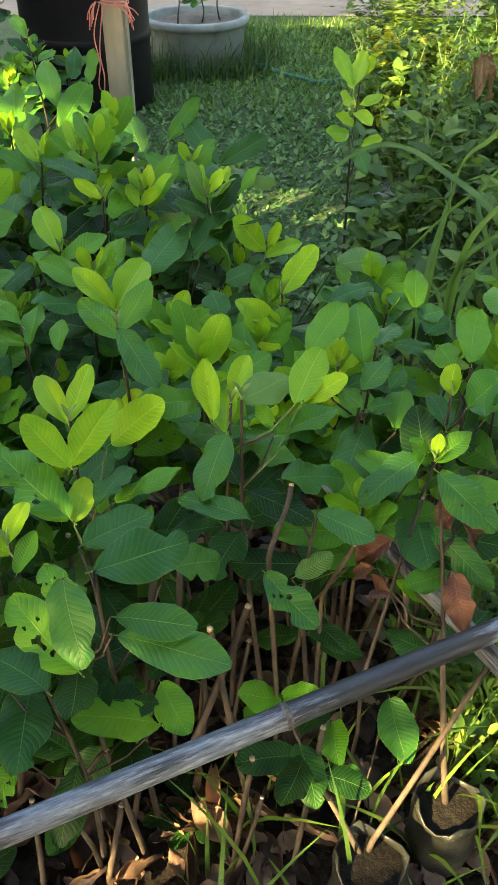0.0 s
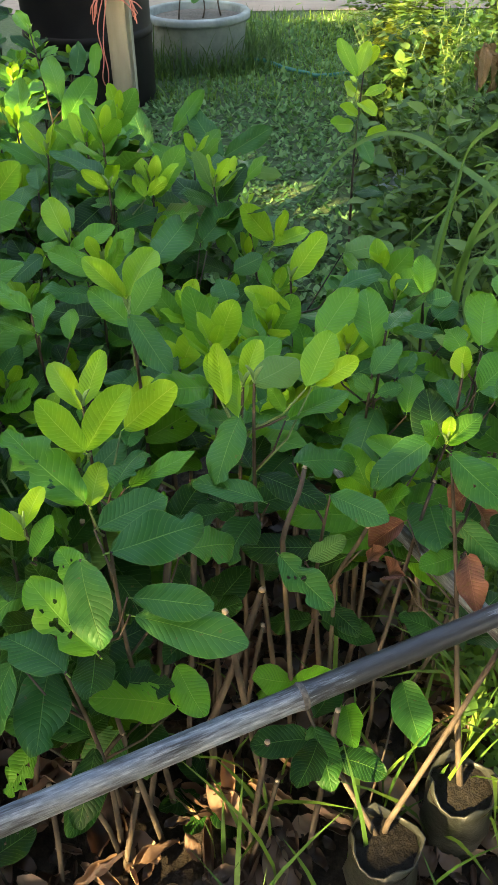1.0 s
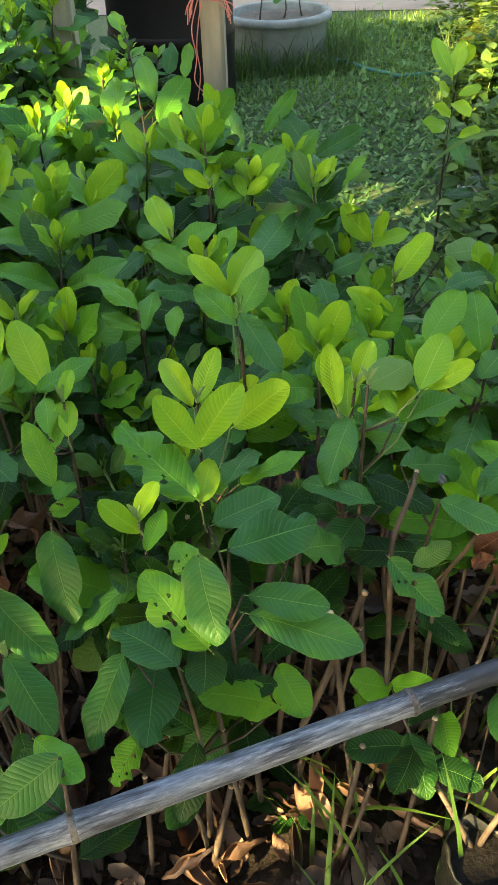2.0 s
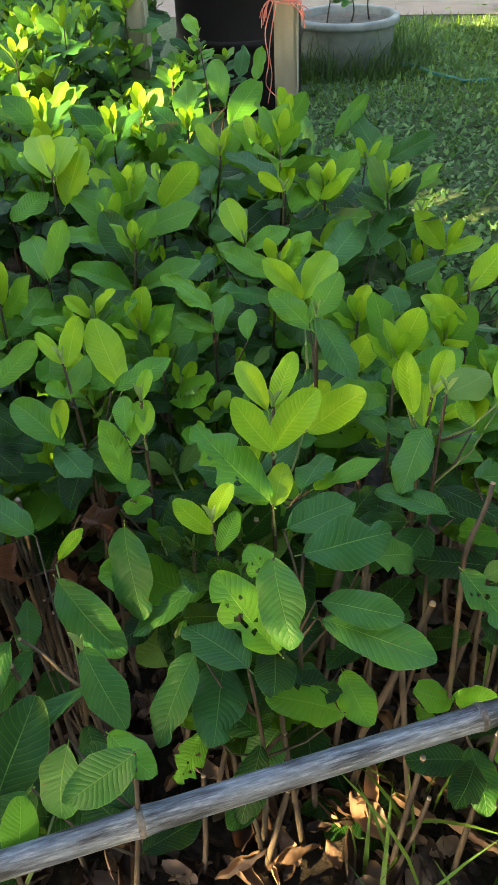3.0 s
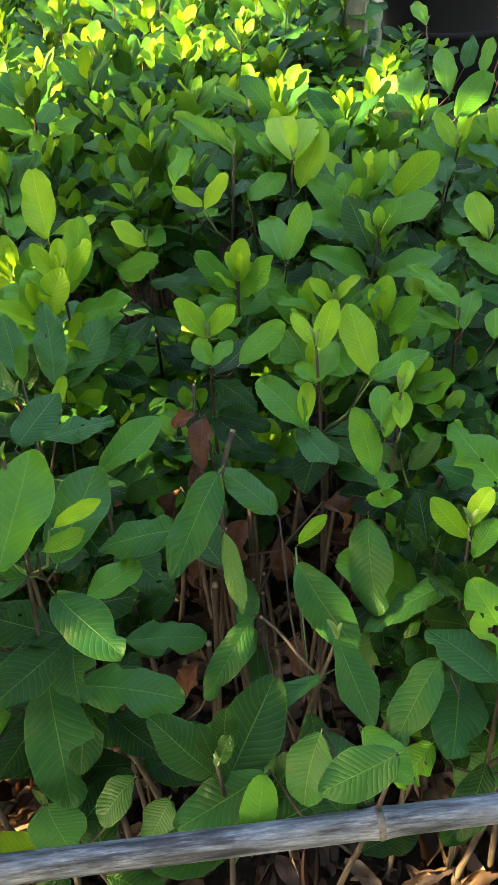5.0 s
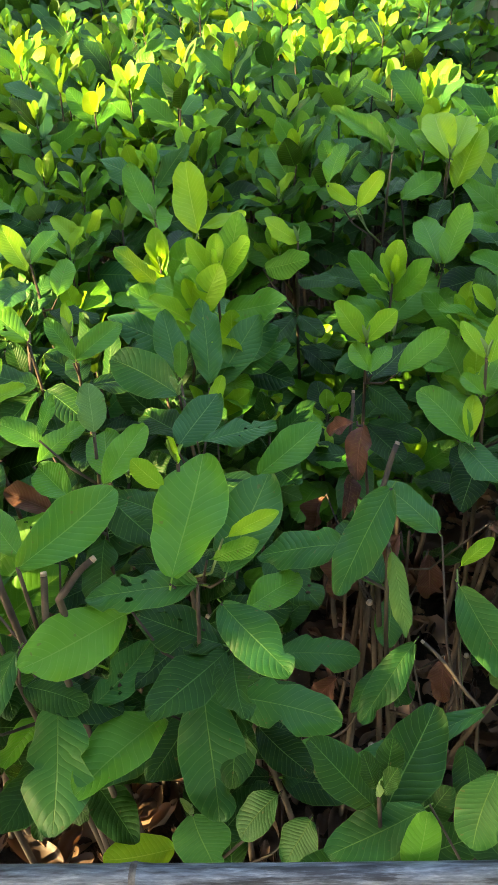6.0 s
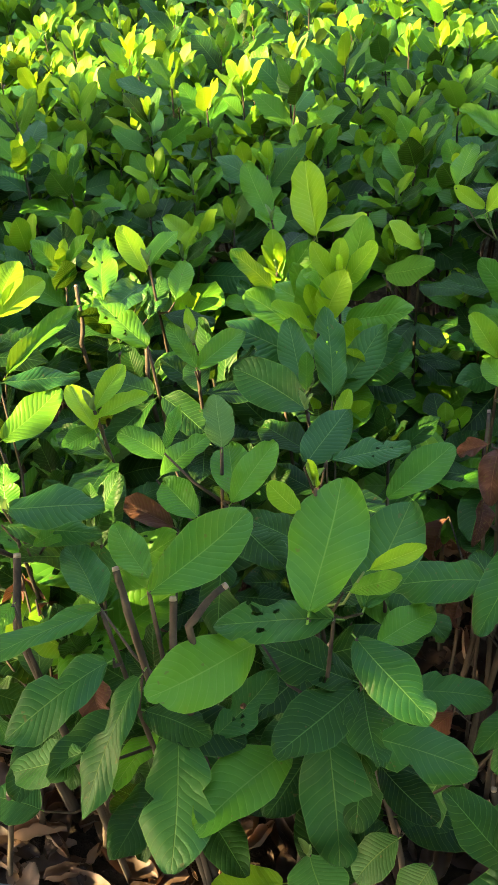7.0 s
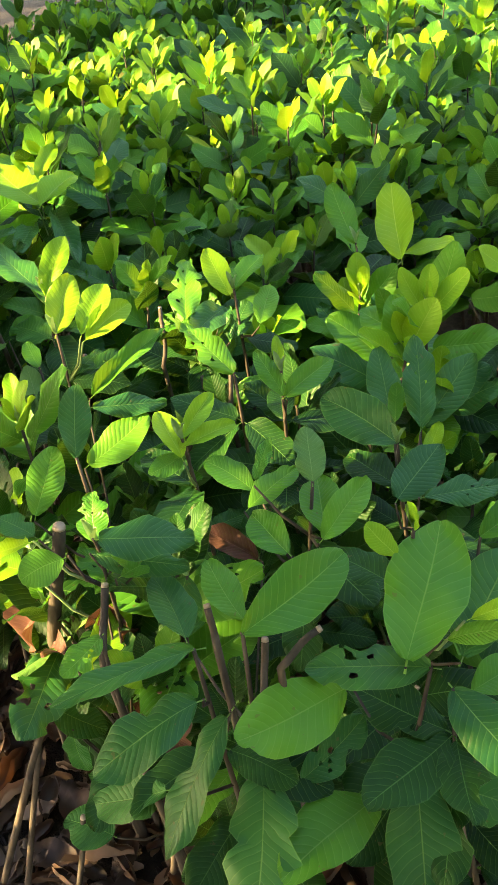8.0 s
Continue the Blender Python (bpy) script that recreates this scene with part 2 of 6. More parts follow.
def ground_material():
    """Dark bed soil near the seedlings, green-stained earth under the lawn, by place."""
    m, t, p = material("earth")
    coord = node(t, "ShaderNodeTexCoord")
    a = noise_node(t, 45.0, 8.0, 0.7, coord.outputs["Object"])
    b = noise_node(t, 2.2, 4.0, 0.6, coord.outputs["Object"])
    soil = ramp(t, a, [(0.3, (0.007, 0.006, 0.004)), (0.5, (0.024, 0.018, 0.013)), (0.7, (0.065, 0.048, 0.034))])
    turf = ramp(t, a, [(0.3, (0.020, 0.040, 0.014)), (0.55, (0.05, 0.10, 0.03)), (0.75, (0.15, 0.17, 0.08))])
    sep = node(t, "ShaderNodeSeparateXYZ")
    t.links.new(coord.outputs["Object"], sep.inputs[0])
    edge = math_node(t, "SUBTRACT", math_node(t, "ADD", sep.outputs[1], math_node(t, "MULTIPLY", sep.outputs[0], 0.9)), 1.35)
    f = math_node(t, "ADD", math_node(t, "MULTIPLY", edge, 3.0), math_node(t, "MULTIPLY", math_node(t, "SUBTRACT", b, 0.5), 3.0))
    f = math_node(t, "MINIMUM", math_node(t, "MAXIMUM", f, 0.0), 1.0)
    t.links.new(mix_colour(t, f, soil, turf), p.inputs["Base Color"])
    p.inputs["Roughness"].default_value = 0.95
    bump(t, p, a, 1.0, 0.015)
    return m


EARTH = ground_material()
ROAD = simple("pale_dirt_road", [(0.3, (0.20, 0.16, 0.13)), (0.7, (0.32, 0.27, 0.22))], 9.0, rough=0.95)


# ---- building helpers ----
def part(name, mesh, mat, parent=None, label=""):
    """Links a bmesh or a mesh as one object, under parent where one is given."""
    if isinstance(mesh, bmesh.types.BMesh):
        data = bpy.data.meshes.new(name)
        mesh.to_mesh(data)
        mesh.free()
    else:
        data = mesh
    if mat is not None and not data.materials:
        data.materials.append(mat)
    ob = new(name, data)
    if parent is not None:
        ob.parent = parent
    if label:
        ob["label"] = label
    return ob


def smooth(ob):
    ob.data.shade_smooth()
    return ob


def empty(name, m, label, category, group="", kind=""):
    ob = new(name)
    ob.empty_display_size = 0.05
    ob.matrix_basis = m
    return tagged(ob, label, category, group, kind)


def tube(bm, points, radii, sides=8, caps=True):
    """A round rod along points, with a radius at each."""
    points = [Vector(p) for p in points]
    rings = []
    for i, p in enumerate(points):
        d = (points[min(i + 1, len(points) - 1)] - points[max(i - 1, 0)]).normalized()
        side = d.orthogonal().normalized() if i == 0 else (side - side.dot(d) * d).normalized()
        other = d.cross(side)
        rings.append([bm.verts.new(p + radii[i] * (math.cos(a) * side + math.sin(a) * other)) for a in (2 * math.pi * k / sides for k in range(sides))])
    for r, s in zip(rings, rings[1:]):
        for k in range(sides):
            bm.faces.new((r[k], r[(k + 1) % sides], s[(k + 1) % sides], s[k]))
    if caps:
        bm.faces.new(rings[0][::-1])
        bm.faces.new(rings[-1])
    return bm


def lathe(bm, profile, sides=40):
    """Turns (radius, height) pairs round the upright axis."""
    rings = [[bm.verts.new((r * math.cos(2 * math.pi * k / sides), r * math.sin(2 * math.pi * k / sides), z)) for k in range(sides)] for r, z in profile]
    for r, s in zip(rings, rings[1:]):
        for k in range(sides):
            bm.faces.new((r[k], r[(k + 1) % sides], s[(k + 1) % sides], s[k]))
    return bm


def leaf_mesh(name, mat, seed, fold=0.2, curl=0.12, wave=0.02, peak=1.0, bites=0, holes=0, rows=11, cols=6, twist=0.0):
    """A blade one long (+Y) and half as wide, upper face +Z, with a short stalk; bites eat into its margin, holes pierce it."""
    rnd = random.Random(seed)
    if bites or holes:
        rows, cols = (26, 14) if holes else (20, 8)
    bm = bmesh.new()
    uv = bm.loops.layers.uv.new("UVMap")
    notches = [(rnd.uniform(0.3, 0.97), rnd.choice((-1, 1)), rnd.uniform(0.2, 0.55), rnd.uniform(0.03, 0.10)) for _ in range(bites)]
    spots = [(rnd.uniform(0.25, 0.8), rnd.uniform(-0.15, 0.15), rnd.uniform(0.016, 0.040)) for _ in range(holes)]
    ph = rnd.uniform(0, 6)
    steps = [(1 - math.cos(math.pi * i / rows)) / 2 for i in range(rows + 1)]

    def at(u, v):
        w = 0.26 * max(math.sin(math.pi * min(max(0.012 + 0.976 * u, 0), 1) ** peak), 0.0) ** 0.56
        w *= 1 + 0.035 * math.sin(9 * u + ph + (2.1 if v > 0 else 0)) + 0.02 * math.sin(23 * u + 2 * ph * (1 if v > 0 else -1))
        for a, s, deep, wide in notches:
            if v * s > 0:
                w *= 1 - deep * math.exp(-((u - a) / wide) ** 4) * (0.85 + 0.15 * math.sin(70 * u + ph))
        x = v * w
        z = fold * abs(x) * (1 - 0.35 * u) - 0.25 * x * x / 0.26 - curl * u * u + wave * 1.5 * math.sin(u * 11 + ph + 2 * v) * abs(v) ** 1.5 + 0.010 * math.sin(27 * u + 3 * ph) * abs(v)
        a = twist * u
        return Vector((x * math.cos(a) - 0.03 * math.sin(3 * u + ph) + 0.03 * math.sin(ph), u, z + x * math.sin(a)))

    grid = [[bm.verts.new(at(u, 2 * j / cols - 1)) for j in range(cols + 1)] for u in steps]
    for i in range(rows):
        for j in range(cols):
            u, v = (steps[i] + steps[i + 1]) / 2, 2 * (j + 0.5) / cols - 1
            c = at(u, v)
            inside = [(a, b, r) for a, b, r in spots if (c.y - a) ** 2 + (c.x - b) ** 2 < r * r]
            if inside:
                a, b, r = inside[0]
                for w in (grid[i][j], grid[i][j + 1], grid[i + 1][j + 1], grid[i + 1][j]):
                    edge = Vector((w.co.x - b, w.co.y - a))
                    if edge.length > 1e-5:
                        edge = edge.normalized() * r * (1 + 0.15 * math.sin(5 * math.atan2(edge.y, edge.x) + ph))
                        w.co.x, w.co.y = b + edge.x, a + edge.y
                continue
            f = bm.faces.new((grid[i][j], grid[i][j + 1], grid[i + 1][j + 1], grid[i + 1][j]))
            f.smooth = True
            for loop, (a, b) in zip(f.loops, ((i, j), (i, j + 1), (i + 1, j + 1), (i + 1, j))):
                loop[uv].uv = (b / cols, steps[a])
    foot = at(0, 0)
    stalk = [bm.verts.new(foot + Vector(p)) for p in ((-0.009, -0.085, -0.012), (0.009, -0.085, -0.012), (0.006, 0.03, -0.003), (-0.006, 0.03, -0.003), (0, -0.085, -0.026), (0, 0.05, -0.010))]
    for q in ((0, 1, 2, 3), (1, 4, 5, 2), (4, 0, 3, 5)):
        f = bm.faces.new([stalk[k] for k in q])
        f.smooth = True
        for loop in f.loops:
            loop[uv].uv = (0.5, 0.1)
    bmesh.ops.delete(bm, geom=[v for v in bm.verts if not v.link_faces], context="VERTS")
    data = bpy.data.meshes.new(name)
    bm.to_mesh(data)
    bm.free()
    data.materials.append(mat)
    return data


LEAF_BUD = leaf_material("leaf_bud", (0.20, 0.33, 0.12), (0.28, 0.42, 0.17), (0.32, 0.44, 0.2), (0.3, 0.5, 0.1), rough=0.7, spots=0.0)
BLADES = {
    # "old" and "eaten" blades carry the leaf colour darkened for shade
    "old": [leaf_mesh("leaf", LEAF_OLD_SHADED, s, (0.15, 0.45, 0.25, 0.60, 0.30, 0.38, 0.20)[s], (0.02, 0.14, 0.26, 0.08, 0.18, -0.06, 0.12)[s], 0.030, (0.95, 1.05, 1.12)[s % 3], bites=(0, 0, 1, 0, 2, 0, 1)[s]) for s in range(7)],
    "full": [leaf_mesh("leaf", LEAF_FULL, 80 + s, (0.15, 0.45, 0.25, 0.60, 0.30, 0.38, 0.20)[s], (0.02, 0.14, 0.22, 0.08, 0.18, -0.06, 0.12)[s], 0.030, (0.95, 1.05, 1.12)[s % 3], bites=(0, 0, 1, 0, 2, 0, 1)[s]) for s in range(7)],
    "eaten_full": [leaf_mesh("leaf", LEAF_FULL, 90 + s, (0.2, 0.5, 0.3, 0.4, 0.25)[s], 0.1, 0.030, 1.05, bites=2 + s % 2, holes=s % 3 * 3) for s in range(5)],
    "mid": [leaf_mesh("leaf", LEAF_MID, 10 + s, (0.25, 0.55, 0.35, 0.70, 0.30, 0.45)[s], (0.0, 0.16, 0.08, 0.24, -0.08, 0.12)[s], 0.028, (1.0, 1.15, 1.08)[s % 3], bites=(0, 0, 1, 0, 0, 1)[s]) for s in range(6)],
    "young": [leaf_mesh("leaf", LEAF_YOUNG, 20 + s, (0.35, 0.65, 0.50, 0.85)[s], (0.0, 0.10, -0.08, 0.18)[s], 0.020, (1.12, 1.25, 1.05, 1.18)[s]) for s in range(4)],
    "eaten": [leaf_mesh("leaf", LEAF_OLD_SHADED, 30 + s, (0.2, 0.5, 0.3, 0.4, 0.25)[s], 0.1, 0.030, 1.05, bites=2 + s % 2, holes=s % 3 * 3) for s in range(5)],
    "eaten_mid": [leaf_mesh("leaf", LEAF_MID, 40 + s, 0.3, 0.08, 0.030, 1.05, bites=3 + s % 2, holes=4 + 3 * s) for s in range(3)],
    "pale": [leaf_mesh("leaf", LEAF_PALE, 50 + s, 0.15, 0.1, 0.024, 1.0, bites=s) for s in range(3)],
    "dead": [leaf_mesh("leaf", LEAF_DEAD, 60 + s, 0.9 + 0.3 * s, 0.3 + 0.15 * s, 0.07, 1.0, bites=1, twist=0.7 * s - 0.6) for s in range(3)],
    "dry": [leaf_mesh("leaf", LEAF_DRY, 65 + s, 0.8, 0.3, 0.06, 1.0, bites=1, twist=0.5 * s - 0.4) for s in range(3)],
    "bud": [leaf_mesh("leaf", LEAF_BUD, 70 + s, 0.9, -0.1 + 0.2 * s, 0.01, 1.0, rows=6, cols=4) for s in range(2)],
}


def leaf(parent, base, tip, width, kind="old", face=(0, -0.45, 0.9), variant=None):
    """One leaf of a seedling from its stalk's end to its tip; face: where its upper side looks."""
    base, tip = Vector(base), Vector(tip)
    d = tip - base
    length = d.length
    d.normalize()
    n = Vector(face)
    n = n - n.dot(d) * d
    if n.length < 1e-3:
        n = d.orthogonal()
    n.normalize()
    side = d.cross(n)
    pool = BLADES[kind]
    mesh = pool[(variant if variant is not None else random.randrange(len(pool))) % len(pool)]
    ob = part("leaf", mesh, None, parent)
    ob.matrix_basis = Matrix.Translation(base) @ Matrix((side, d, n)).transposed().to_4x4() @ Matrix.Diagonal((width / 0.52, length, length, 1))
    return ob


# ---- ground and road ----
def build_ground():
    bm = bmesh.new()
    xs = [-300, -60, -12] + [-4 + 0.16 * i for i in range(51)] + [12, 60, 300]
    ys = [-300, -60, -12, -3] + [-0.6 + 0.16 * i for i in range(48)] + [12, 60, 300]
    rows = [[bm.verts.new((x, y, 0.022 * (noise.noise((x * 1.7, y * 1.7, 0)) + 0.5 * noise.noise((x * 5, y * 5, 3))) if abs(x) < 5 and -1 < y < 6 else 0.0)) for x in xs] for y in ys]
    for a, b in zip(rows, rows[1:]):
        for i in range(len(xs) - 1):
            bm.faces.new((a[i], a[i + 1], b[i + 1], b[i])).smooth = True
    ob = part("ground", bm, EARTH)
    return tagged(ob, "dark nursery earth running into a green lawn", "ground", kind="structure")


build_ground()
_bm = bmesh.new()
_q = [_bm.verts.new(p) for p in ((-40, 7.0, 0.006), (40, 6.1, 0.006), (40, 11.5, 0.006), (-40, 12.5, 0.006))]
_bm.faces.new(_q)
tagged(part("road", _bm, ROAD), "pale dry dirt road beyond the lawn", "road", kind="structure")


# ---- bamboo rail ----
def bamboo(name, a, b, radius, joints, label, ends=(0.0, 0.0)):
    """A culm from a to b with ridged joints at the given distances from a."""
    a, b = Vector(a), Vector(b)
    length = (b - a).length
    stations = sorted({round(x, 4) for x in [0, length] + [length * k / 40 for k in range(41)] + [j + o for j in joints for o in (-0.016, -0.008, -0.004, 0.0, 0.004, 0.008, 0.018)]})
    pts, rad = [], []
    for s in stations:
        swell = sum(0.10 * math.exp(-((s - j) / 0.009) ** 2) for j in joints)
        pts.append((s, 0.004 * noise.noise((s * 1.3, 0, 5)), 0.005 * noise.noise((s * 1.1, 4, 0))))
        rad.append(radius * (1 + swell - 0.05 * s / length + 0.02 * noise.noise((s * 6, 1, 1))))
    ob = smooth(part(name, tube(bmesh.new(), pts, rad, 20), BAMBOO))
    d = (b - a).normalized()
    side = Vector((0, 0, 1)).cross(d).normalized()
    ob.matrix_basis = Matrix.Translation(a) @ Matrix((d, side, d.cross(side))).transposed().to_4x4()
    for j in joints:
        bm = tube(bmesh.new(), [(j - 0.0035, 0, 0), (j, 0, 0), (j + 0.0035, 0, 0)], [radius * 1.06, radius * 1.13, radius * 1.06], 20, False)
        ring = smooth(part("joint_ring", bm, BAMBOO_DARK, ob))
        ring.location = (0, 0.004 * noise.noise((j * 1.3, 0, 5)), 0.005 * noise.noise((j * 1.1, 4, 0)))
    return tagged(ob, label, "bamboo pole")


RAIL_A, RAIL_B = Vector((-2.20, -0.542, 0.452)), Vector((1.10, 0.986, 0.450))
bamboo("bamboo_rail", RAIL_A, RAIL_B, 0.0135, (0.32, 0.68, 1.04, 1.40, 1.755, 2.112, 2.466, 2.83, 3.19, 3.53), "weathered grey bamboo rail in front of the seedlings")
bamboo("bamboo_rail", (0.40, 0.40, 0.405), (0.09, 0.945, 0.425), 0.0125, (0.2, 0.52), "dark weathered bamboo cross rail under the front rail")
bamboo("bamboo_stake", (0.10, 0.955, -0.05), (0.10, 0.955, 0.412), 0.014, (0.2,), "short grey bamboo stake holding the rail")
for _p in (RAIL_A + Vector((0.06, 0.0, 0)), RAIL_B - Vector((0.06, 0.0, 0))):
    _s = bamboo("bamboo_stake", (_p.x, _p.y + 0.03, -0.05), (_p.x, _p.y + 0.03, 0.62), 0.016, (0.2, 0.5), "short grey bamboo stake holding the rail")


# ---- guava seedlings ----
def before_rail(p, margin=0.035):
    """Whether a leaf's tip would lie over the rail or in front of it."""
    return p.y < RAIL_A.y + (p.x - RAIL_A.x) * 0.463 + margin and p.z > 0.33


def bag_parts(parent, rnd, height=0.145, radius=0.044):
    bm = bmesh.new()
    prof = [(radius * 0.80, 0.0), (radius * 1.02, 0.02), (radius * 1.06, height * 0.5), (radius, height * 0.85), (radius * 1.05, height), (radius * 1.0, height), (radius * 0.96, height * 0.86)]
    lathe(bm, prof, 18)
    for v in bm.verts:
        a = math.atan2(v.co.y, v.co.x)
        k = 1 + 0.07 * math.sin(3 * a + 9 * v.co.z * 6) + 0.04 * math.sin(7 * a + v.co.z * 40 + 2)
        v.co.x *= k
        v.co.y *= k
        if v.co.z > height * 0.9:
            v.co.z += 0.008 * math.sin(4 * a + 1)
    bag = smooth(part("poly_bag", bm, BAG, parent, "dusty dark grey plastic nursery bag"))
    bm = bmesh.new()
    c = bm.verts.new((0, 0, height * 0.9 + 0.006))
    ring = [bm.verts.new((radius * 1.0 * math.cos(k * math.pi / 9), radius * 1.0 * math.sin(k * math.pi / 9), height * 0.88 + rnd.uniform(-0.004, 0.004))) for k in range(18)]
    for k in range(18):
        bm.faces.new((c, ring[k], ring[(k + 1) % 18])).smooth = True
    part("soil", bm, POTSOIL, bag)


def bend(foot, top, rnd, n=7, amount=0.02):
    foot, top = Vector(foot), Vector(top)
    o = Vector((rnd.uniform(-1, 1), rnd.uniform(-1, 1), 0)) * amount
    p = Vector((rnd.uniform(-1, 1), rnd.uniform(-1, 1), 0)) * amount * 0.5
    return [foot.lerp(top, k / n) + o * math.sin(math.pi * k / n) + p * math.sin(2 * math.pi * k / n) for k in range(n + 1)]


def shoot_leaves(parent, tip, down, rnd, pairs, size=1.0, turn=None, youth=0.5, spread=1.0, plain=False):
    """Crosswise pairs of leaves down a shoot from its tip, small and upright above, large and level below."""
    tip, down = Vector(tip), Vector(down).normalized()
    turn = rnd.uniform(0, math.pi) if turn is None else turn
    sizes = (0.040, 0.068, 0.092, 0.112, 0.120, 0.118, 0.110)
    lifts = (66, 56, 42, 27, 12, -5, -18)
    for h in (0, 1):
        a = turn + math.pi / 2 + h * math.pi
        leaf(parent, tip, tip + Vector((0.006 * math.cos(a), 0.006 * math.sin(a), 0.024)), 0.007, "bud", face=(-math.cos(a), -math.sin(a), 0.2))
    s = 0.0
    for i in range(pairs):
        k = min(i, 6)
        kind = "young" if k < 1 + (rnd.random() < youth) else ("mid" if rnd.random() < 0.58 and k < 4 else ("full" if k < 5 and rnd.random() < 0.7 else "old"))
        # low fillers: mostly the blade darkened for shade
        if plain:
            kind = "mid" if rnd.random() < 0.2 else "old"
        if k > 2 and rnd.random() < 0.16:
            kind = {"old": "eaten", "full": "eaten_full"}.get(kind, "eaten_mid")
        if kind == "old" and rnd.random() < 0.07:
            kind = "pale"
        for h in (0, 1):
            if k > 3 and rnd.random() < 0.22:
                continue
            a = turn + i * math.pi / 2 + h * math.pi + rnd.uniform(-0.35, 0.35)
            e = radians(lifts[k] * spread + rnd.uniform(-16, 16))
            length = size * sizes[k] * rnd.uniform(0.85, 1.15)
            d = Vector((math.cos(a) * math.cos(e), math.sin(a) * math.cos(e), math.sin(e)))
            base = tip + down * s + d * 0.01
            leaf(parent, base, base + d * length, length * rnd.uniform(0.48, 0.60), kind, face=Vector((-0.30 * math.cos(a), -0.30 * math.sin(a) - 0.50, 0.9)))
        s += (0.012, 0.020, 0.030, 0.040, 0.045, 0.05, 0.05)[k] * rnd.uniform(0.8, 1.2)


LABELS = ("young guava seedling with broad green leaves on a thin brown stem",)


def seedling(x, y, height, seed, pairs=6, size=1.0, bag=False, lean=(0, 0), branches=0, stub=False, youth=0.5, plain=False, label=LABELS[0], group="guava seedlings in the nursery bed"):
    """A whole seedling: bag, soil, bare stem below, leafy shoot above, side shoots and a cut stub where it was pruned."""
    rnd = random.Random(seed)
    random.seed(seed)
    ob = empty("guava_seedling", pose(x, y, 0), label, "seedling", group)
    if bag:
        bag_parts(ob, rnd)
    top = Vector((lean[0], lean[1], height))
    line = bend((0, 0, 0.12 if bag else -0.01), top, rnd)
    cut = 6 if stub else 7
    smooth(part("stem", tube(bmesh.new(), line[:cut + 1], [0.0052 - 0.0034 * k / 7 for k in range(cut + 1)], 7), STEM, ob))
    if stub:
        s = line[cut]
        smooth(part("cut_stub", tube(bmesh.new(), [s, s + Vector((0.006, -0.004, 0.05))], [0.0042, 0.0038], 8), STEM, ob))
        branches = max(branches, 2)
    else:
        shoot_leaves(ob, top, line[5] - top, rnd, pairs, size, youth=youth, plain=plain)
    for b in range(branches):
        foot = line[rnd.choice((4, 5))]
        a = rnd.uniform(0, 6.28)
        end = foot + Vector((0.07 * math.cos(a), 0.07 * math.sin(a), rnd.uniform(0.04, 0.11)))
        smooth(part("branch", tube(bmesh.new(), [foot, foot.lerp(end, 0.5) + Vector((0, 0, -0.006)), end], [0.0026, 0.0022, 0.0014], 6), GREEN_STEM, ob))
        shoot_leaves(ob, end, foot - end, rnd, max(3, pairs - 2), size * 0.9, youth=youth, plain=plain)
    return ob


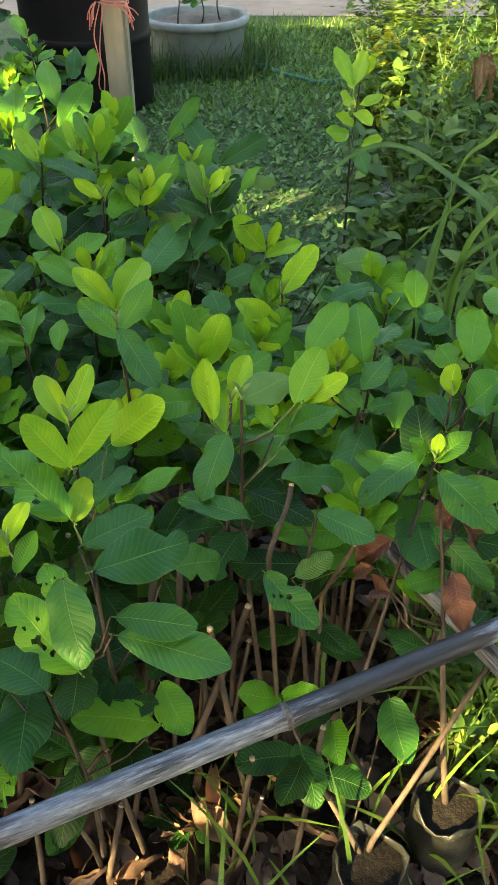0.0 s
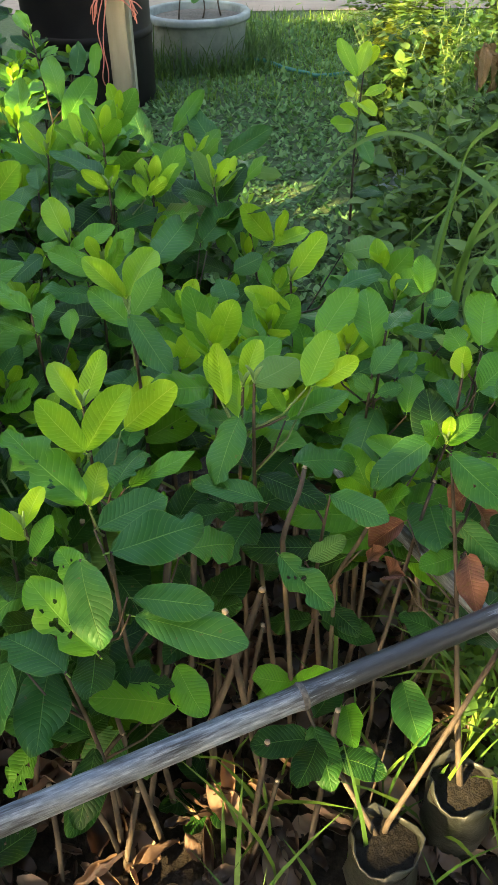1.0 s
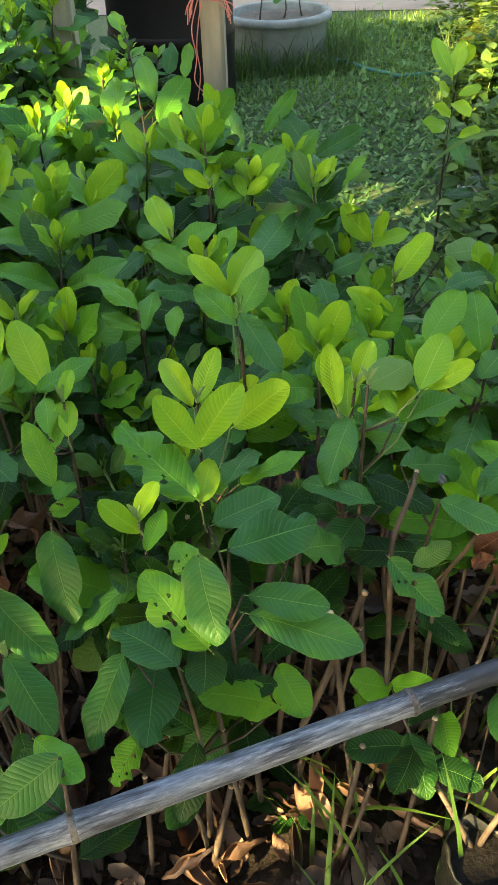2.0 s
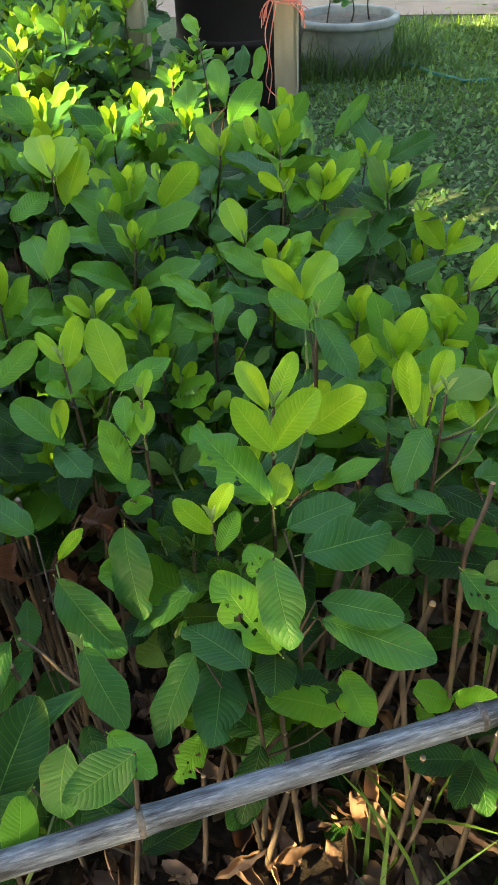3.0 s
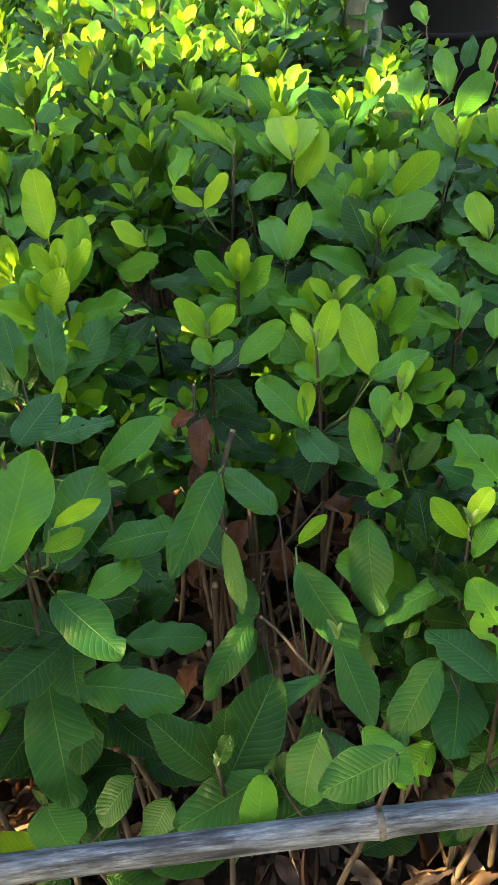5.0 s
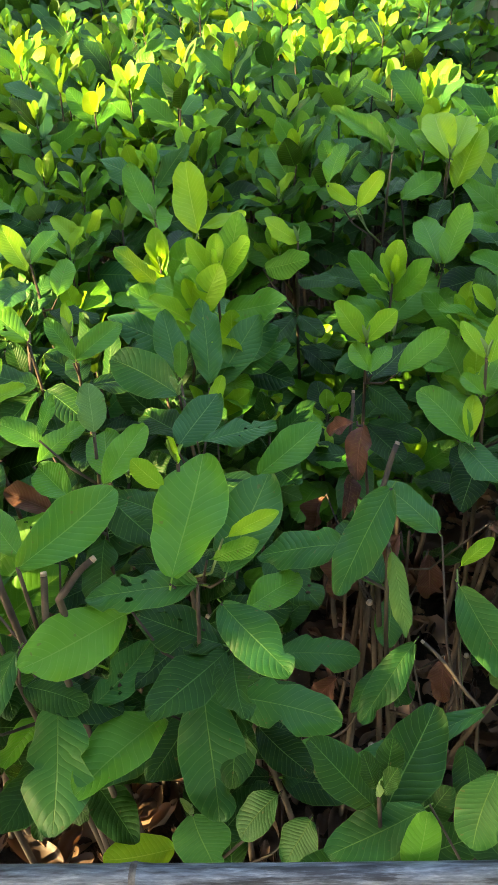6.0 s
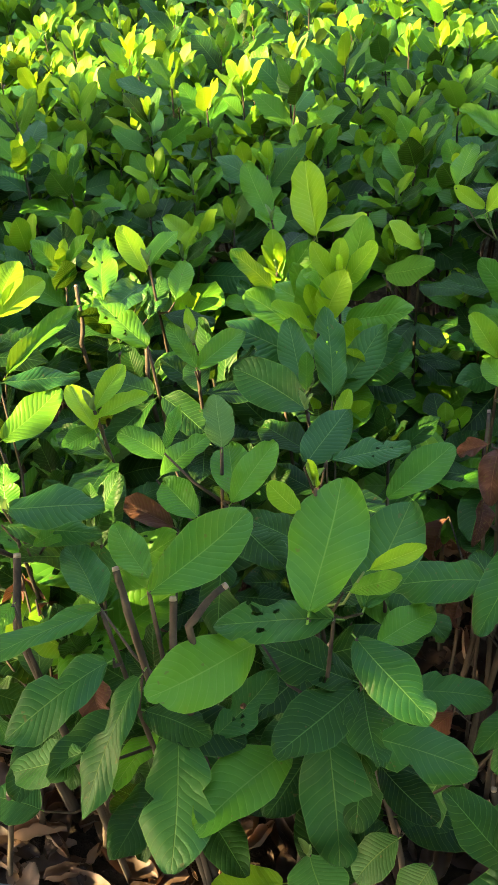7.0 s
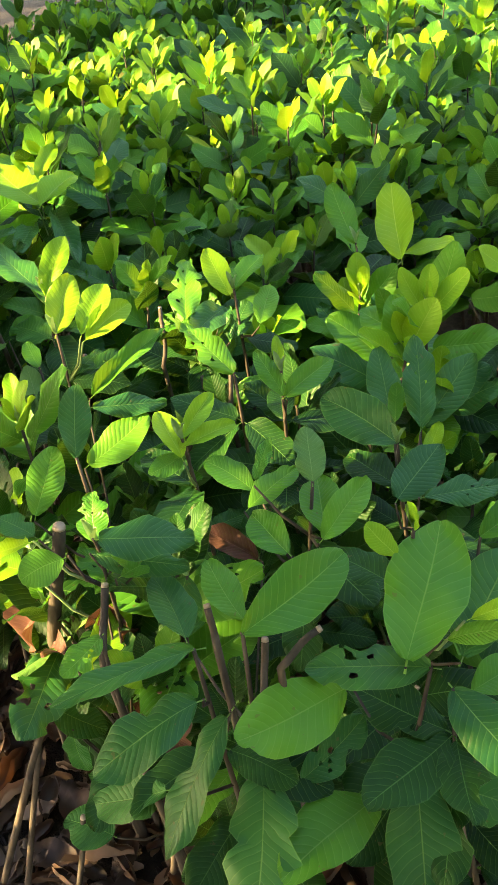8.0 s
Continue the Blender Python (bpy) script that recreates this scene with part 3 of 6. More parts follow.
def fitted_seedling(x, y, top, leaves, bag=False, group="guava seedlings in the nursery bed"):
    """A seedling whose leaves stand as given; thin twigs reach those that hang away from its stem."""
    rnd = random.Random(int(1000 * (x + 5) + 7 * y * 1000))
    random.seed(int(1000 * (x + 5)))
    o = Vector((x, y, 0))
    kinds = [l[7] for l in leaves]
    look_of = "bright yellow-green young leaves on top" if kinds.count("young") * 2 > len(kinds) else ("large insect-bitten green leaves" if sum("eaten" in k for k in kinds) > 1 else "broad dark green leaves")
    ob = empty("guava_seedling", pose(x, y, 0), "guava seedling with " + look_of + (" in a black bag" if bag else ""), "seedling", group)
    FITTED.append((x, y))
    if bag:
        bag_parts(ob, rnd)
    line = bend((0, 0, 0.12 if bag else -0.01), Vector(top) - o, rnd, 10, 0.012)
    smooth(part("stem", tube(bmesh.new(), line, [0.0050 - 0.0033 * k / 10 for k in range(11)], 8), STEM, ob))
    for bx, by, bz, tx, ty, tz, w, kind in leaves:
        b, t = Vector((bx, by, bz)) - o, Vector((tx, ty, tz)) - o
        near = min(line[2:], key=lambda p: (p - b).length + 4.0 * max(0.0, p.z - b.z + 1.1 * math.hypot(p.x - b.x, p.y - b.y) - 0.01))
        if (near - b).length > 0.012:
            back = (b - t).normalized() * 0.006
            midway = near.lerp(b, 0.55) + Vector((0, 0, -0.15 * (near - b).length))
            smooth(part("twig", tube(bmesh.new(), [near, midway, b + back], [0.0019, 0.0015, 0.0011], 5), GREEN_STEM if kind == "young" else STEM, ob))
        c = (b + t) / 2 + o
        to_eye = (Vector((-0.12 + 0.45 * min(c.x, 0), 0.0, 1.18)) - c).normalized()
        # leaves placed one by one skip the shade-darkened blades
        kind = {"old": "full", "eaten": "eaten_full"}.get(kind, kind)
        if (t - b).length > 0.075 and t.z - b.z < 0.02:   # long level leaves have turned a deeper green
            kind = {"mid": "full", "eaten_mid": "eaten_full"}.get(kind, kind)
        leaf(ob, b, t, w, kind, face=to_eye * 0.60 + Vector((rnd.uniform(-0.36, 0.36), rnd.uniform(-0.28, 0.28), 0.48)))
    if "young" in kinds:
        for h in (-1, 1):
            leaf(ob, line[-1], line[-1] + Vector((0.008 * h, -0.003, 0.026)), 0.008, "bud", face=(-h, -0.3, 0.2))
    wide = x < -0.55 and top[2] > 0.5 and y > 0.42
    # filler leaves lower on the stem, in the colour darkened for shade
    for k in range(1 if in_hollow(x, y) else rnd.randint(4, 6) + (7 if wide else 0)):
        p = line[rnd.choice((5, 6, 7, 7, 8, 8, 9) if wide else (5, 6, 7, 8))]
        a, e, l = rnd.uniform(0, 6.283), radians(rnd.uniform(-25, 20)), rnd.uniform(0.065, 0.095)
        d = Vector((math.cos(a) * math.cos(e), math.sin(a) * math.cos(e), math.sin(e)))
        if before_rail(o + p + d * l):
            continue
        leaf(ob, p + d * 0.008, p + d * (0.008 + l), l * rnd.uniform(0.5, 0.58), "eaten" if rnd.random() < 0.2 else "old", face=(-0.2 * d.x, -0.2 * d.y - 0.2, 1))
    return ob


def bare_stem(foot, end, radius, deep):
    """A pruned stem with a pale cut end; deep: its foot goes on down to the ground out of sight."""
    foot, end = Vector(foot), Vector(end)
    rnd = random.Random(int(foot.x * 9999) + int(end.z * 777))
    line = bend(foot, end, rnd, 6, 0.003)
    radius *= 0.75
    radii = [radius * (1.06 - 0.02 * k + rnd.uniform(-0.05, 0.05)) for k in range(7)]
    if deep or foot.z > 0.1:
        root = Vector((foot.x + rnd.uniform(-0.02, 0.02), foot.y + 0.03, -0.01))
        line, radii = [root, root.lerp(foot, 0.5) + Vector((0.006, 0, 0))] + line, [radius * 1.25, radius * 1.15] + radii
    ob = empty("cut_seedling", pose(line[0].x, line[0].y, 0), "bare brown pruned guava stem with a cut top", "stem", "pruned stems in the bed")
    o = Vector((line[0].x, line[0].y, 0))
    smooth(part("stem", tube(bmesh.new(), [p - o for p in line], radii, 9), STEM, ob))
    d = (line[-1] - line[-2]).normalized()
    smooth(part("cut_end", tube(bmesh.new(), [line[-1] - o, line[-1] - o + d * 0.0035], [radius * 0.98, radius * 0.85], 9), CUT_WOOD, ob))
    return ob


def in_hollow(x, y):
    """Where seedlings have died: stems and hanging dead leaves, with dark between them."""
    return math.hypot((x + 0.53) / 0.17, (y - 0.62) / 0.18) < 1


def in_bed(x, y):
    """The bed of bags: behind the rail, bounded by the lawn."""
    front = RAIL_A.y + (x - RAIL_A.x) * (RAIL_B.y - RAIL_A.y) / (RAIL_B.x - RAIL_A.x) + 0.075
    if y < front or x > 0.42 or x < -3.5:
        return False
    if y > 1.15:
        return x < (0.30 - 0.85 * (y - 1.15) if y < 2.3 else (-0.70 if y < 3.4 else -1.2)) and y < 4.5
    return True


_rnd = random.Random(7)
FITTED = []   # feet of the seedlings that are placed one by one

# seedlings along the rail, each with its own leaves: stalk end, tip, width, age
fitted_seedling(-0.184, 0.723, (-0.199, 0.727, 0.662), (
    (-0.194, 0.679, 0.637, -0.241, 0.700, 0.690, 0.038, "young"),
    (-0.198, 0.704, 0.619, -0.149, 0.734, 0.681, 0.041, "young"),
    (-0.211, 0.762, 0.633, -0.248, 0.810, 0.674, 0.031, "young"),
    (-0.199, 0.727, 0.662, -0.177, 0.777, 0.703, 0.028, "young"),
    (-0.196, 0.651, 0.587, -0.291, 0.720, 0.640, 0.060, "eaten_mid"),
    (-0.190, 0.651, 0.581, -0.183, 0.705, 0.594, 0.031, "young"),
    (-0.158, 0.632, 0.623, -0.135, 0.708, 0.629, 0.043, "mid"),
    (-0.148, 0.672, 0.592, -0.079, 0.713, 0.614, 0.027, "mid"),
    (-0.162, 0.756, 0.609, -0.093, 0.764, 0.661, 0.045, "young"),
))
fitted_seedling(-0.249, 0.630, (-0.252, 0.606, 0.592), (
    (-0.252, 0.606, 0.592, -0.236, 0.641, 0.620, 0.024, "young"),
    (-0.253, 0.606, 0.576, -0.294, 0.618, 0.612, 0.027, "young"),
    (-0.243, 0.587, 0.568, -0.231, 0.623, 0.597, 0.024, "mid"),
))
fitted_seedling(-0.133, 0.607, (-0.149, 0.543, 0.619), (
    (-0.149, 0.543, 0.619, -0.055, 0.591, 0.611, 0.056, "old"),
    (-0.083, 0.601, 0.563, -0.020, 0.646, 0.525, 0.045, "old"),
    (-0.168, 0.587, 0.610, -0.109, 0.642, 0.604, 0.045, "old"),
))
fitted_seedling(-0.033, 0.793, (-0.021, 0.773, 0.654), (
    (-0.041, 0.760, 0.640, -0.051, 0.814, 0.687, 0.028, "young"),
    (-0.027, 0.765, 0.618, -0.025, 0.836, 0.641, 0.038, "young"),
    (-0.021, 0.773, 0.654, -0.004, 0.820, 0.693, 0.028, "young"),
    (-0.051, 0.772, 0.651, -0.060, 0.805, 0.680, 0.021, "young"),
    (-0.025, 0.745, 0.630, -0.060, 0.675, 0.601, 0.044, "mid"),
))
fitted_seedling(0.028, 0.777, (-0.008, 0.751, 0.674), (
    (0.053, 0.765, 0.660, 0.091, 0.838, 0.686, 0.042, "young"),
    (0.065, 0.782, 0.650, 0.116, 0.790, 0.676, 0.030, "young"),
    (0.034, 0.773, 0.608, 0.105, 0.813, 0.629, 0.038, "mid"),
    (0.026, 0.754, 0.632, 0.009, 0.778, 0.652, 0.018, "mid"),
    (-0.008, 0.751, 0.674, 0.048, 0.822, 0.668, 0.045, "pale"),
    (0.001, 0.657, 0.579, -0.079, 0.685, 0.592, 0.032, "old"),
))
fitted_seedling(0.098, 0.780, (0.080, 0.696, 0.552), (
    (0.166, 0.931, 0.505, 0.114, 0.827, 0.472, 0.061, "old"),
    (0.043, 0.760, 0.550, 0.132, 0.817, 0.506, 0.056, "eaten"),
    (0.224, 0.813, 0.544, 0.138, 0.761, 0.516, 0.047, "old"),
    (0.080, 0.696, 0.552, 0.146, 0.668, 0.539, 0.040, "old"),
    (0.057, 0.685, 0.457, 0.107, 0.710, 0.467, 0.029, "pale"),
    (0.018, 0.617, 0.536, 0.075, 0.571, 0.501, 0.040, "eaten"),
))
fitted_seedling(0.073, 1.127, (0.050, 1.117, 0.615), (
    (0.050, 1.117, 0.615, 0.104, 1.137, 0.680, 0.049, "young"),
    (0.122, 1.094, 0.614, 0.192, 1.129, 0.631, 0.039, "mid"),
    (0.047, 1.081, 0.579, -0.015, 1.093, 0.622, 0.036, "young"),
))
fitted_seedling(0.153, 0.961, (0.173, 0.952, 0.622), (
    (0.159, 0.952, 0.596, 0.146, 1.023, 0.657, 0.049, "mid"),
    (0.081, 0.936, 0.619, 0.130, 1.019, 0.647, 0.048, "mid"),
    (0.173, 0.952, 0.622, 0.217, 1.015, 0.632, 0.036, "mid"),
    (0.200, 0.885, 0.533, 0.213, 0.957, 0.559, 0.039, "mid"),
))
fitted_seedling(-0.179, 1.017, (-0.162, 0.880, 0.692), (
    (-0.196, 1.055, 0.625, -0.248, 1.076, 0.682, 0.036, "young"),
    (-0.191, 1.055, 0.625, -0.151, 1.131, 0.670, 0.049, "young"),
    (-0.173, 0.967, 0.624, -0.241, 1.012, 0.659, 0.039, "mid"),
    (-0.175, 0.977, 0.636, -0.139, 1.033, 0.680, 0.041, "mid"),
    (-0.162, 0.880, 0.692, -0.108, 0.820, 0.642, 0.039, "mid"),
))
fitted_seedling(-0.303, 1.018, (-0.319, 0.995, 0.631), (
    (-0.319, 0.995, 0.631, -0.399, 1.044, 0.668, 0.035, "eaten_mid"),
    (-0.310, 0.989, 0.603, -0.313, 1.054, 0.635, 0.036, "mid"),
    (-0.316, 0.989, 0.603, -0.377, 1.015, 0.619, 0.026, "mid"),
    (-0.267, 0.980, 0.598, -0.276, 1.030, 0.623, 0.028, "mid"),
))
fitted_seedling(-0.303, 1.248, (-0.304, 1.227, 0.632), (
    (-0.304, 1.227, 0.632, -0.348, 1.287, 0.685, 0.043, "young"),
    (-0.302, 1.218, 0.622, -0.238, 1.268, 0.653, 0.039, "mid"),
    (-0.305, 1.209, 0.618, -0.351, 1.250, 0.629, 0.030, "mid"),
))
fitted_seedling(-0.228, 1.396, (-0.255, 1.373, 0.665), (
    (-0.255, 1.373, 0.665, -0.299, 1.382, 0.697, 0.024, "young"),
    (-0.250, 1.381, 0.662, -0.248, 1.426, 0.702, 0.028, "young"),
    (-0.238, 1.341, 0.643, -0.207, 1.429, 0.670, 0.046, "mid"),
    (-0.192, 1.391, 0.647, -0.154, 1.389, 0.674, 0.026, "young"),
    (-0.194, 1.371, 0.651, -0.210, 1.411, 0.676, 0.024, "young"),
    (-0.237, 1.337, 0.616, -0.186, 1.419, 0.618, 0.048, "mid"),
))
fitted_seedling(0.045, 1.365, (-0.017, 1.349, 0.637), (
    (0.028, 1.340, 0.582, -0.025, 1.333, 0.644, 0.045, "young"),
    (0.033, 1.353, 0.577, 0.056, 1.341, 0.630, 0.036, "young"),
    (0.030, 1.332, 0.574, 0.090, 1.340, 0.603, 0.032, "young"),
    (-0.017, 1.349, 0.637, -0.010, 1.404, 0.650, 0.026, "young"),
    (0.153, 1.299, 0.575, 0.252, 1.389, 0.562, 0.062, "pale"),
))
fitted_seedling(-0.081, 0.654, (-0.081, 0.624, 0.032), (
    (-0.081, 0.624, 0.032, 0.019, 0.590, 0.017, 0.050, "mid"),
))
fitted_seedling(-0.450, 0.797, (-0.468, 0.794, 0.663), (
    (-0.400, 0.799, 0.631, -0.440, 0.861, 0.691, 0.047, "young"),
    (-0.463, 0.792, 0.660, -0.455, 0.842, 0.701, 0.030, "young"),
    (-0.467, 0.789, 0.616, -0.457, 0.847, 0.642, 0.033, "mid"),
    (-0.393, 0.759, 0.653, -0.337, 0.808, 0.675, 0.033, "mid"),
    (-0.468, 0.794, 0.663, -0.505, 0.821, 0.691, 0.020, "young"),
    (-0.461, 0.766, 0.632, -0.497, 0.788, 0.640, 0.021, "mid"),
    (-0.461, 0.730, 0.585, -0.538, 0.768, 0.624, 0.045, "mid"),
    (-0.466, 0.736, 0.589, -0.470, 0.776, 0.624, 0.023, "young"),
    (-0.475, 0.740, 0.575, -0.412, 0.682, 0.575, 0.043, "mid"),
))
fitted_seedling(-0.347, 0.699, (-0.351, 0.722, 0.664), (
    (-0.365, 0.693, 0.640, -0.380, 0.734, 0.664, 0.026, "mid"),
    (-0.359, 0.688, 0.624, -0.355, 0.729, 0.658, 0.022, "mid"),
    (-0.351, 0.722, 0.664, -0.346, 0.754, 0.689, 0.018, "young"),
    (-0.365, 0.670, 0.583, -0.402, 0.722, 0.634, 0.034, "mid"),
    (-0.351, 0.642, 0.587, -0.351, 0.690, 0.584, 0.026, "mid"),
    (-0.369, 0.658, 0.554, -0.334, 0.646, 0.583, 0.023, "mid"),
    (-0.343, 0.694, 0.637, -0.347, 0.735, 0.654, 0.023, "young"),
    (-0.362, 0.631, 0.550, -0.342, 0.553, 0.481, 0.053, "old"),
    (-0.261, 0.622, 0.488, -0.351, 0.559, 0.468, 0.040, "old"),
))
fitted_seedling(-0.444, 0.599, (-0.351, 0.444, 0.569), (
    (-0.426, 0.569, 0.521, -0.344, 0.516, 0.468, 0.050, "old"),
    (-0.351, 0.444, 0.569, -0.297, 0.398, 0.523, 0.042, "mid"),
    (-0.432, 0.594, 0.527, -0.408, 0.614, 0.560, 0.017, "young"),
    (-0.463, 0.606, 0.554, -0.537, 0.638, 0.587, 0.038, "old"),
    (-0.522, 0.650, 0.384, -0.501, 0.594, 0.351, 0.038, "old"),
    (-0.470, 0.549, 0.413, -0.520, 0.481, 0.373, 0.037, "old"),
))
fitted_seedling(-0.204, 0.541, (-0.199, 0.481, 0.514), (
    (-0.257, 0.497, 0.507, -0.297, 0.423, 0.457, 0.046, "old"),
    (-0.199, 0.481, 0.514, -0.270, 0.539, 0.519, 0.052, "mid"),
    (-0.234, 0.530, 0.452, -0.234, 0.433, 0.465, 0.059, "mid"),
    (-0.103, 0.529, 0.385, -0.185, 0.489, 0.462, 0.056, "mid"),
    (-0.177, 0.551, 0.304, -0.219, 0.511, 0.264, 0.056, "old"),
    (-0.251, 0.476, 0.394, -0.282, 0.440, 0.356, 0.041, "eaten_mid"),
))
fitted_seedling(-0.146, 0.558, (-0.177, 0.532, 0.620), (
    (-0.170, 0.499, 0.521, -0.243, 0.551, 0.572, 0.052, "eaten_mid"),
    (-0.177, 0.532, 0.620, -0.161, 0.456, 0.584, 0.049, "mid"),
    (-0.171, 0.528, 0.583, -0.211, 0.569, 0.598, 0.033, "eaten_mid"),
    (-0.128, 0.516, 0.583, -0.049, 0.510, 0.581, 0.037, "mid"),
    (-0.127, 0.509, 0.564, -0.016, 0.489, 0.548, 0.048, "mid"),
    (-0.104, 0.584, 0.383, -0.066, 0.526, 0.375, 0.044, "mid"),
))
fitted_seedling(-0.331, 0.389, (-0.275, 0.345, 0.568), (
    (-0.275, 0.345, 0.568, -0.327, 0.307, 0.534, 0.042, "old"),
    (-0.309, 0.374, 0.545, -0.259, 0.346, 0.540, 0.032, "mid"),
    (-0.344, 0.362, 0.540, -0.349, 0.318, 0.485, 0.045, "old"),
    (-0.397, 0.356, 0.457, -0.464, 0.300, 0.404, 0.049, "old"),
))
fitted_seedling(-0.659, 1.377, (-0.659, 1.334, 0.697), (
    (-0.659, 1.334, 0.697, -0.718, 1.437, 0.754, 0.059, "young"),
    (-0.657, 1.349, 0.694, -0.664, 1.450, 0.741, 0.051, "young"),
    (-0.648, 1.345, 0.644, -0.626, 1.436, 0.716, 0.056, "young"),
    (-0.673, 1.359, 0.684, -0.750, 1.399, 0.725, 0.036, "mid"),
))
fitted_seedling(-0.490, 1.447, (-0.491, 1.428, 0.657), (
    (-0.490, 1.411, 0.618, -0.567, 1.471, 0.679, 0.047, "mid"),
    (-0.489, 1.413, 0.612, -0.427, 1.425, 0.699, 0.062, "young"),
    (-0.491, 1.428, 0.657, -0.507, 1.460, 0.687, 0.019, "young"),
))
fitted_seedling(-0.641, 1.189, (-0.719, 1.265, 0.646), (
    (-0.609, 1.115, 0.613, -0.669, 1.201, 0.661, 0.054, "mid"),
    (-0.596, 1.096, 0.623, -0.588, 1.171, 0.686, 0.043, "mid"),
    (-0.719, 1.265, 0.646, -0.680, 1.340, 0.676, 0.046, "mid"),
))
fitted_seedling(-0.763, 0.655, (-0.757, 0.583, 0.675), (
    (-0.798, 0.648, 0.656, -0.844, 0.692, 0.707, 0.040, "old"),
    (-0.781, 0.688, 0.619, -0.819, 0.765, 0.694, 0.042, "eaten"),
    (-0.803, 0.744, 0.577, -0.787, 0.835, 0.641, 0.050, "old"),
    (-0.787, 0.637, 0.657, -0.801, 0.667, 0.686, 0.020, "mid"),
    (-0.757, 0.583, 0.675, -0.864, 0.600, 0.693, 0.053, "old"),
    (-0.745, 0.630, 0.627, -0.744, 0.664, 0.652, 0.019, "young"),
    (-0.729, 0.530, 0.652, -0.727, 0.608, 0.672, 0.044, "mid"),
    (-0.704, 0.538, 0.659, -0.642, 0.592, 0.663, 0.034, "eaten"),
))
fitted_seedling(-0.658, 0.601, (-0.658, 0.571, 0.600), (
    (-0.658, 0.571, 0.600, -0.619, 0.646, 0.638, 0.041, "mid"),
))
fitted_seedling(-0.608, 0.838, (-0.624, 0.825, 0.634), (
    (-0.628, 0.829, 0.631, -0.663, 0.820, 0.685, 0.035, "young"),
    (-0.624, 0.825, 0.634, -0.598, 0.850, 0.675, 0.030, "young"),
    (-0.607, 0.790, 0.615, -0.646, 0.819, 0.633, 0.027, "mid"),
    (-0.607, 0.790, 0.615, -0.600, 0.837, 0.631, 0.025, "mid"),
    (-0.574, 0.807, 0.612, -0.536, 0.872, 0.643, 0.037, "mid"),
))
fitted_seedling(-0.627, 0.421, (-0.664, 0.430, 0.725), (
    (-0.625, 0.342, 0.679, -0.656, 0.447, 0.729, 0.066, "mid"),
    (-0.598, 0.386, 0.653, -0.603, 0.477, 0.692, 0.055, "old"),
    (-0.596, 0.392, 0.693, -0.561, 0.415, 0.716, 0.016, "young"),
    (-0.612, 0.388, 0.663, -0.574, 0.407, 0.681, 0.019, "mid"),
    (-0.668, 0.407, 0.712, -0.691, 0.402, 0.742, 0.021, "young"),
    (-0.664, 0.430, 0.725, -0.660, 0.421, 0.759, 0.019, "young"),
))
fitted_seedling(-0.470, 0.533, (-0.498, 0.536, 0.662), (
    (-0.498, 0.536, 0.662, -0.524, 0.443, 0.604, 0.044, "old"),
    (-0.530, 0.494, 0.613, -0.620, 0.484, 0.587, 0.049, "old"),
    (-0.487, 0.514, 0.601, -0.449, 0.463, 0.549, 0.021, "pale"),
    (-0.367, 0.470, 0.475, -0.470, 0.364, 0.454, 0.029, "mid"),
))
fitted_seedling(-0.568, 0.441, (-0.599, 0.374, 0.624), (
    (-0.617, 0.352, 0.520, -0.567, 0.269, 0.439, 0.065, "old"),
    (-0.599, 0.362, 0.504, -0.487, 0.380, 0.502, 0.051, "eaten_mid"),
    (-0.599, 0.374, 0.624, -0.524, 0.337, 0.609, 0.046, "mid"),
    (-0.598, 0.417, 0.572, -0.563, 0.472, 0.578, 0.036, "mid"),
    (-0.576, 0.433, 0.495, -0.500, 0.477, 0.476, 0.041, "eaten"),
    (-0.537, 0.456, 0.337, -0.549, 0.400, 0.278, 0.048, "old"),
    (-0.449, 0.480, 0.521, -0.479, 0.403, 0.477, 0.033, "old"),
))
fitted_seedling(-0.599, 0.362, (-0.605, 0.285, 0.406), (
    (-0.689, 0.365, 0.394, -0.719, 0.262, 0.426, 0.072, "old"),
    (-0.605, 0.285, 0.406, -0.577, 0.259, 0.360, 0.057, "old"),
    (-0.545, 0.354, 0.373, -0.574, 0.310, 0.337, 0.041, "old"),
    (-0.513, 0.363, 0.330, -0.523, 0.325, 0.290, 0.046, "old"),
    (-0.646, 0.293, 0.285, -0.704, 0.244, 0.308, 0.046, "young"),
))
fitted_seedling(-1.002, 1.055, (-1.049, 1.012, 0.668), (
    (-0.973, 1.015, 0.655, -1.033, 1.113, 0.723, 0.063, "young"),
    (-1.049, 1.012, 0.668, -1.122, 1.058, 0.729, 0.044, "mid"),
    (-0.985, 1.047, 0.647, -0.916, 1.075, 0.668, 0.031, "young"),
))
fitted_seedling(-0.843, 1.077, (-0.819, 1.057, 0.644), (
    (-0.819, 1.057, 0.644, -0.856, 1.020, 0.692, 0.041, "young"),
    (-0.867, 1.036, 0.600, -0.786, 1.024, 0.635, 0.047, "mid"),
))
fitted_seedling(-0.760, 1.195, (-0.720, 1.206, 0.744), (
    (-0.802, 1.145, 0.708, -0.801, 1.208, 0.755, 0.039, "mid"),
    (-0.756, 1.154, 0.669, -0.726, 1.189, 0.716, 0.035, "young"),
    (-0.761, 1.154, 0.674, -0.807, 1.144, 0.705, 0.026, "young"),
    (-0.720, 1.206, 0.744, -0.840, 1.241, 0.806, 0.035, "mid"),
))
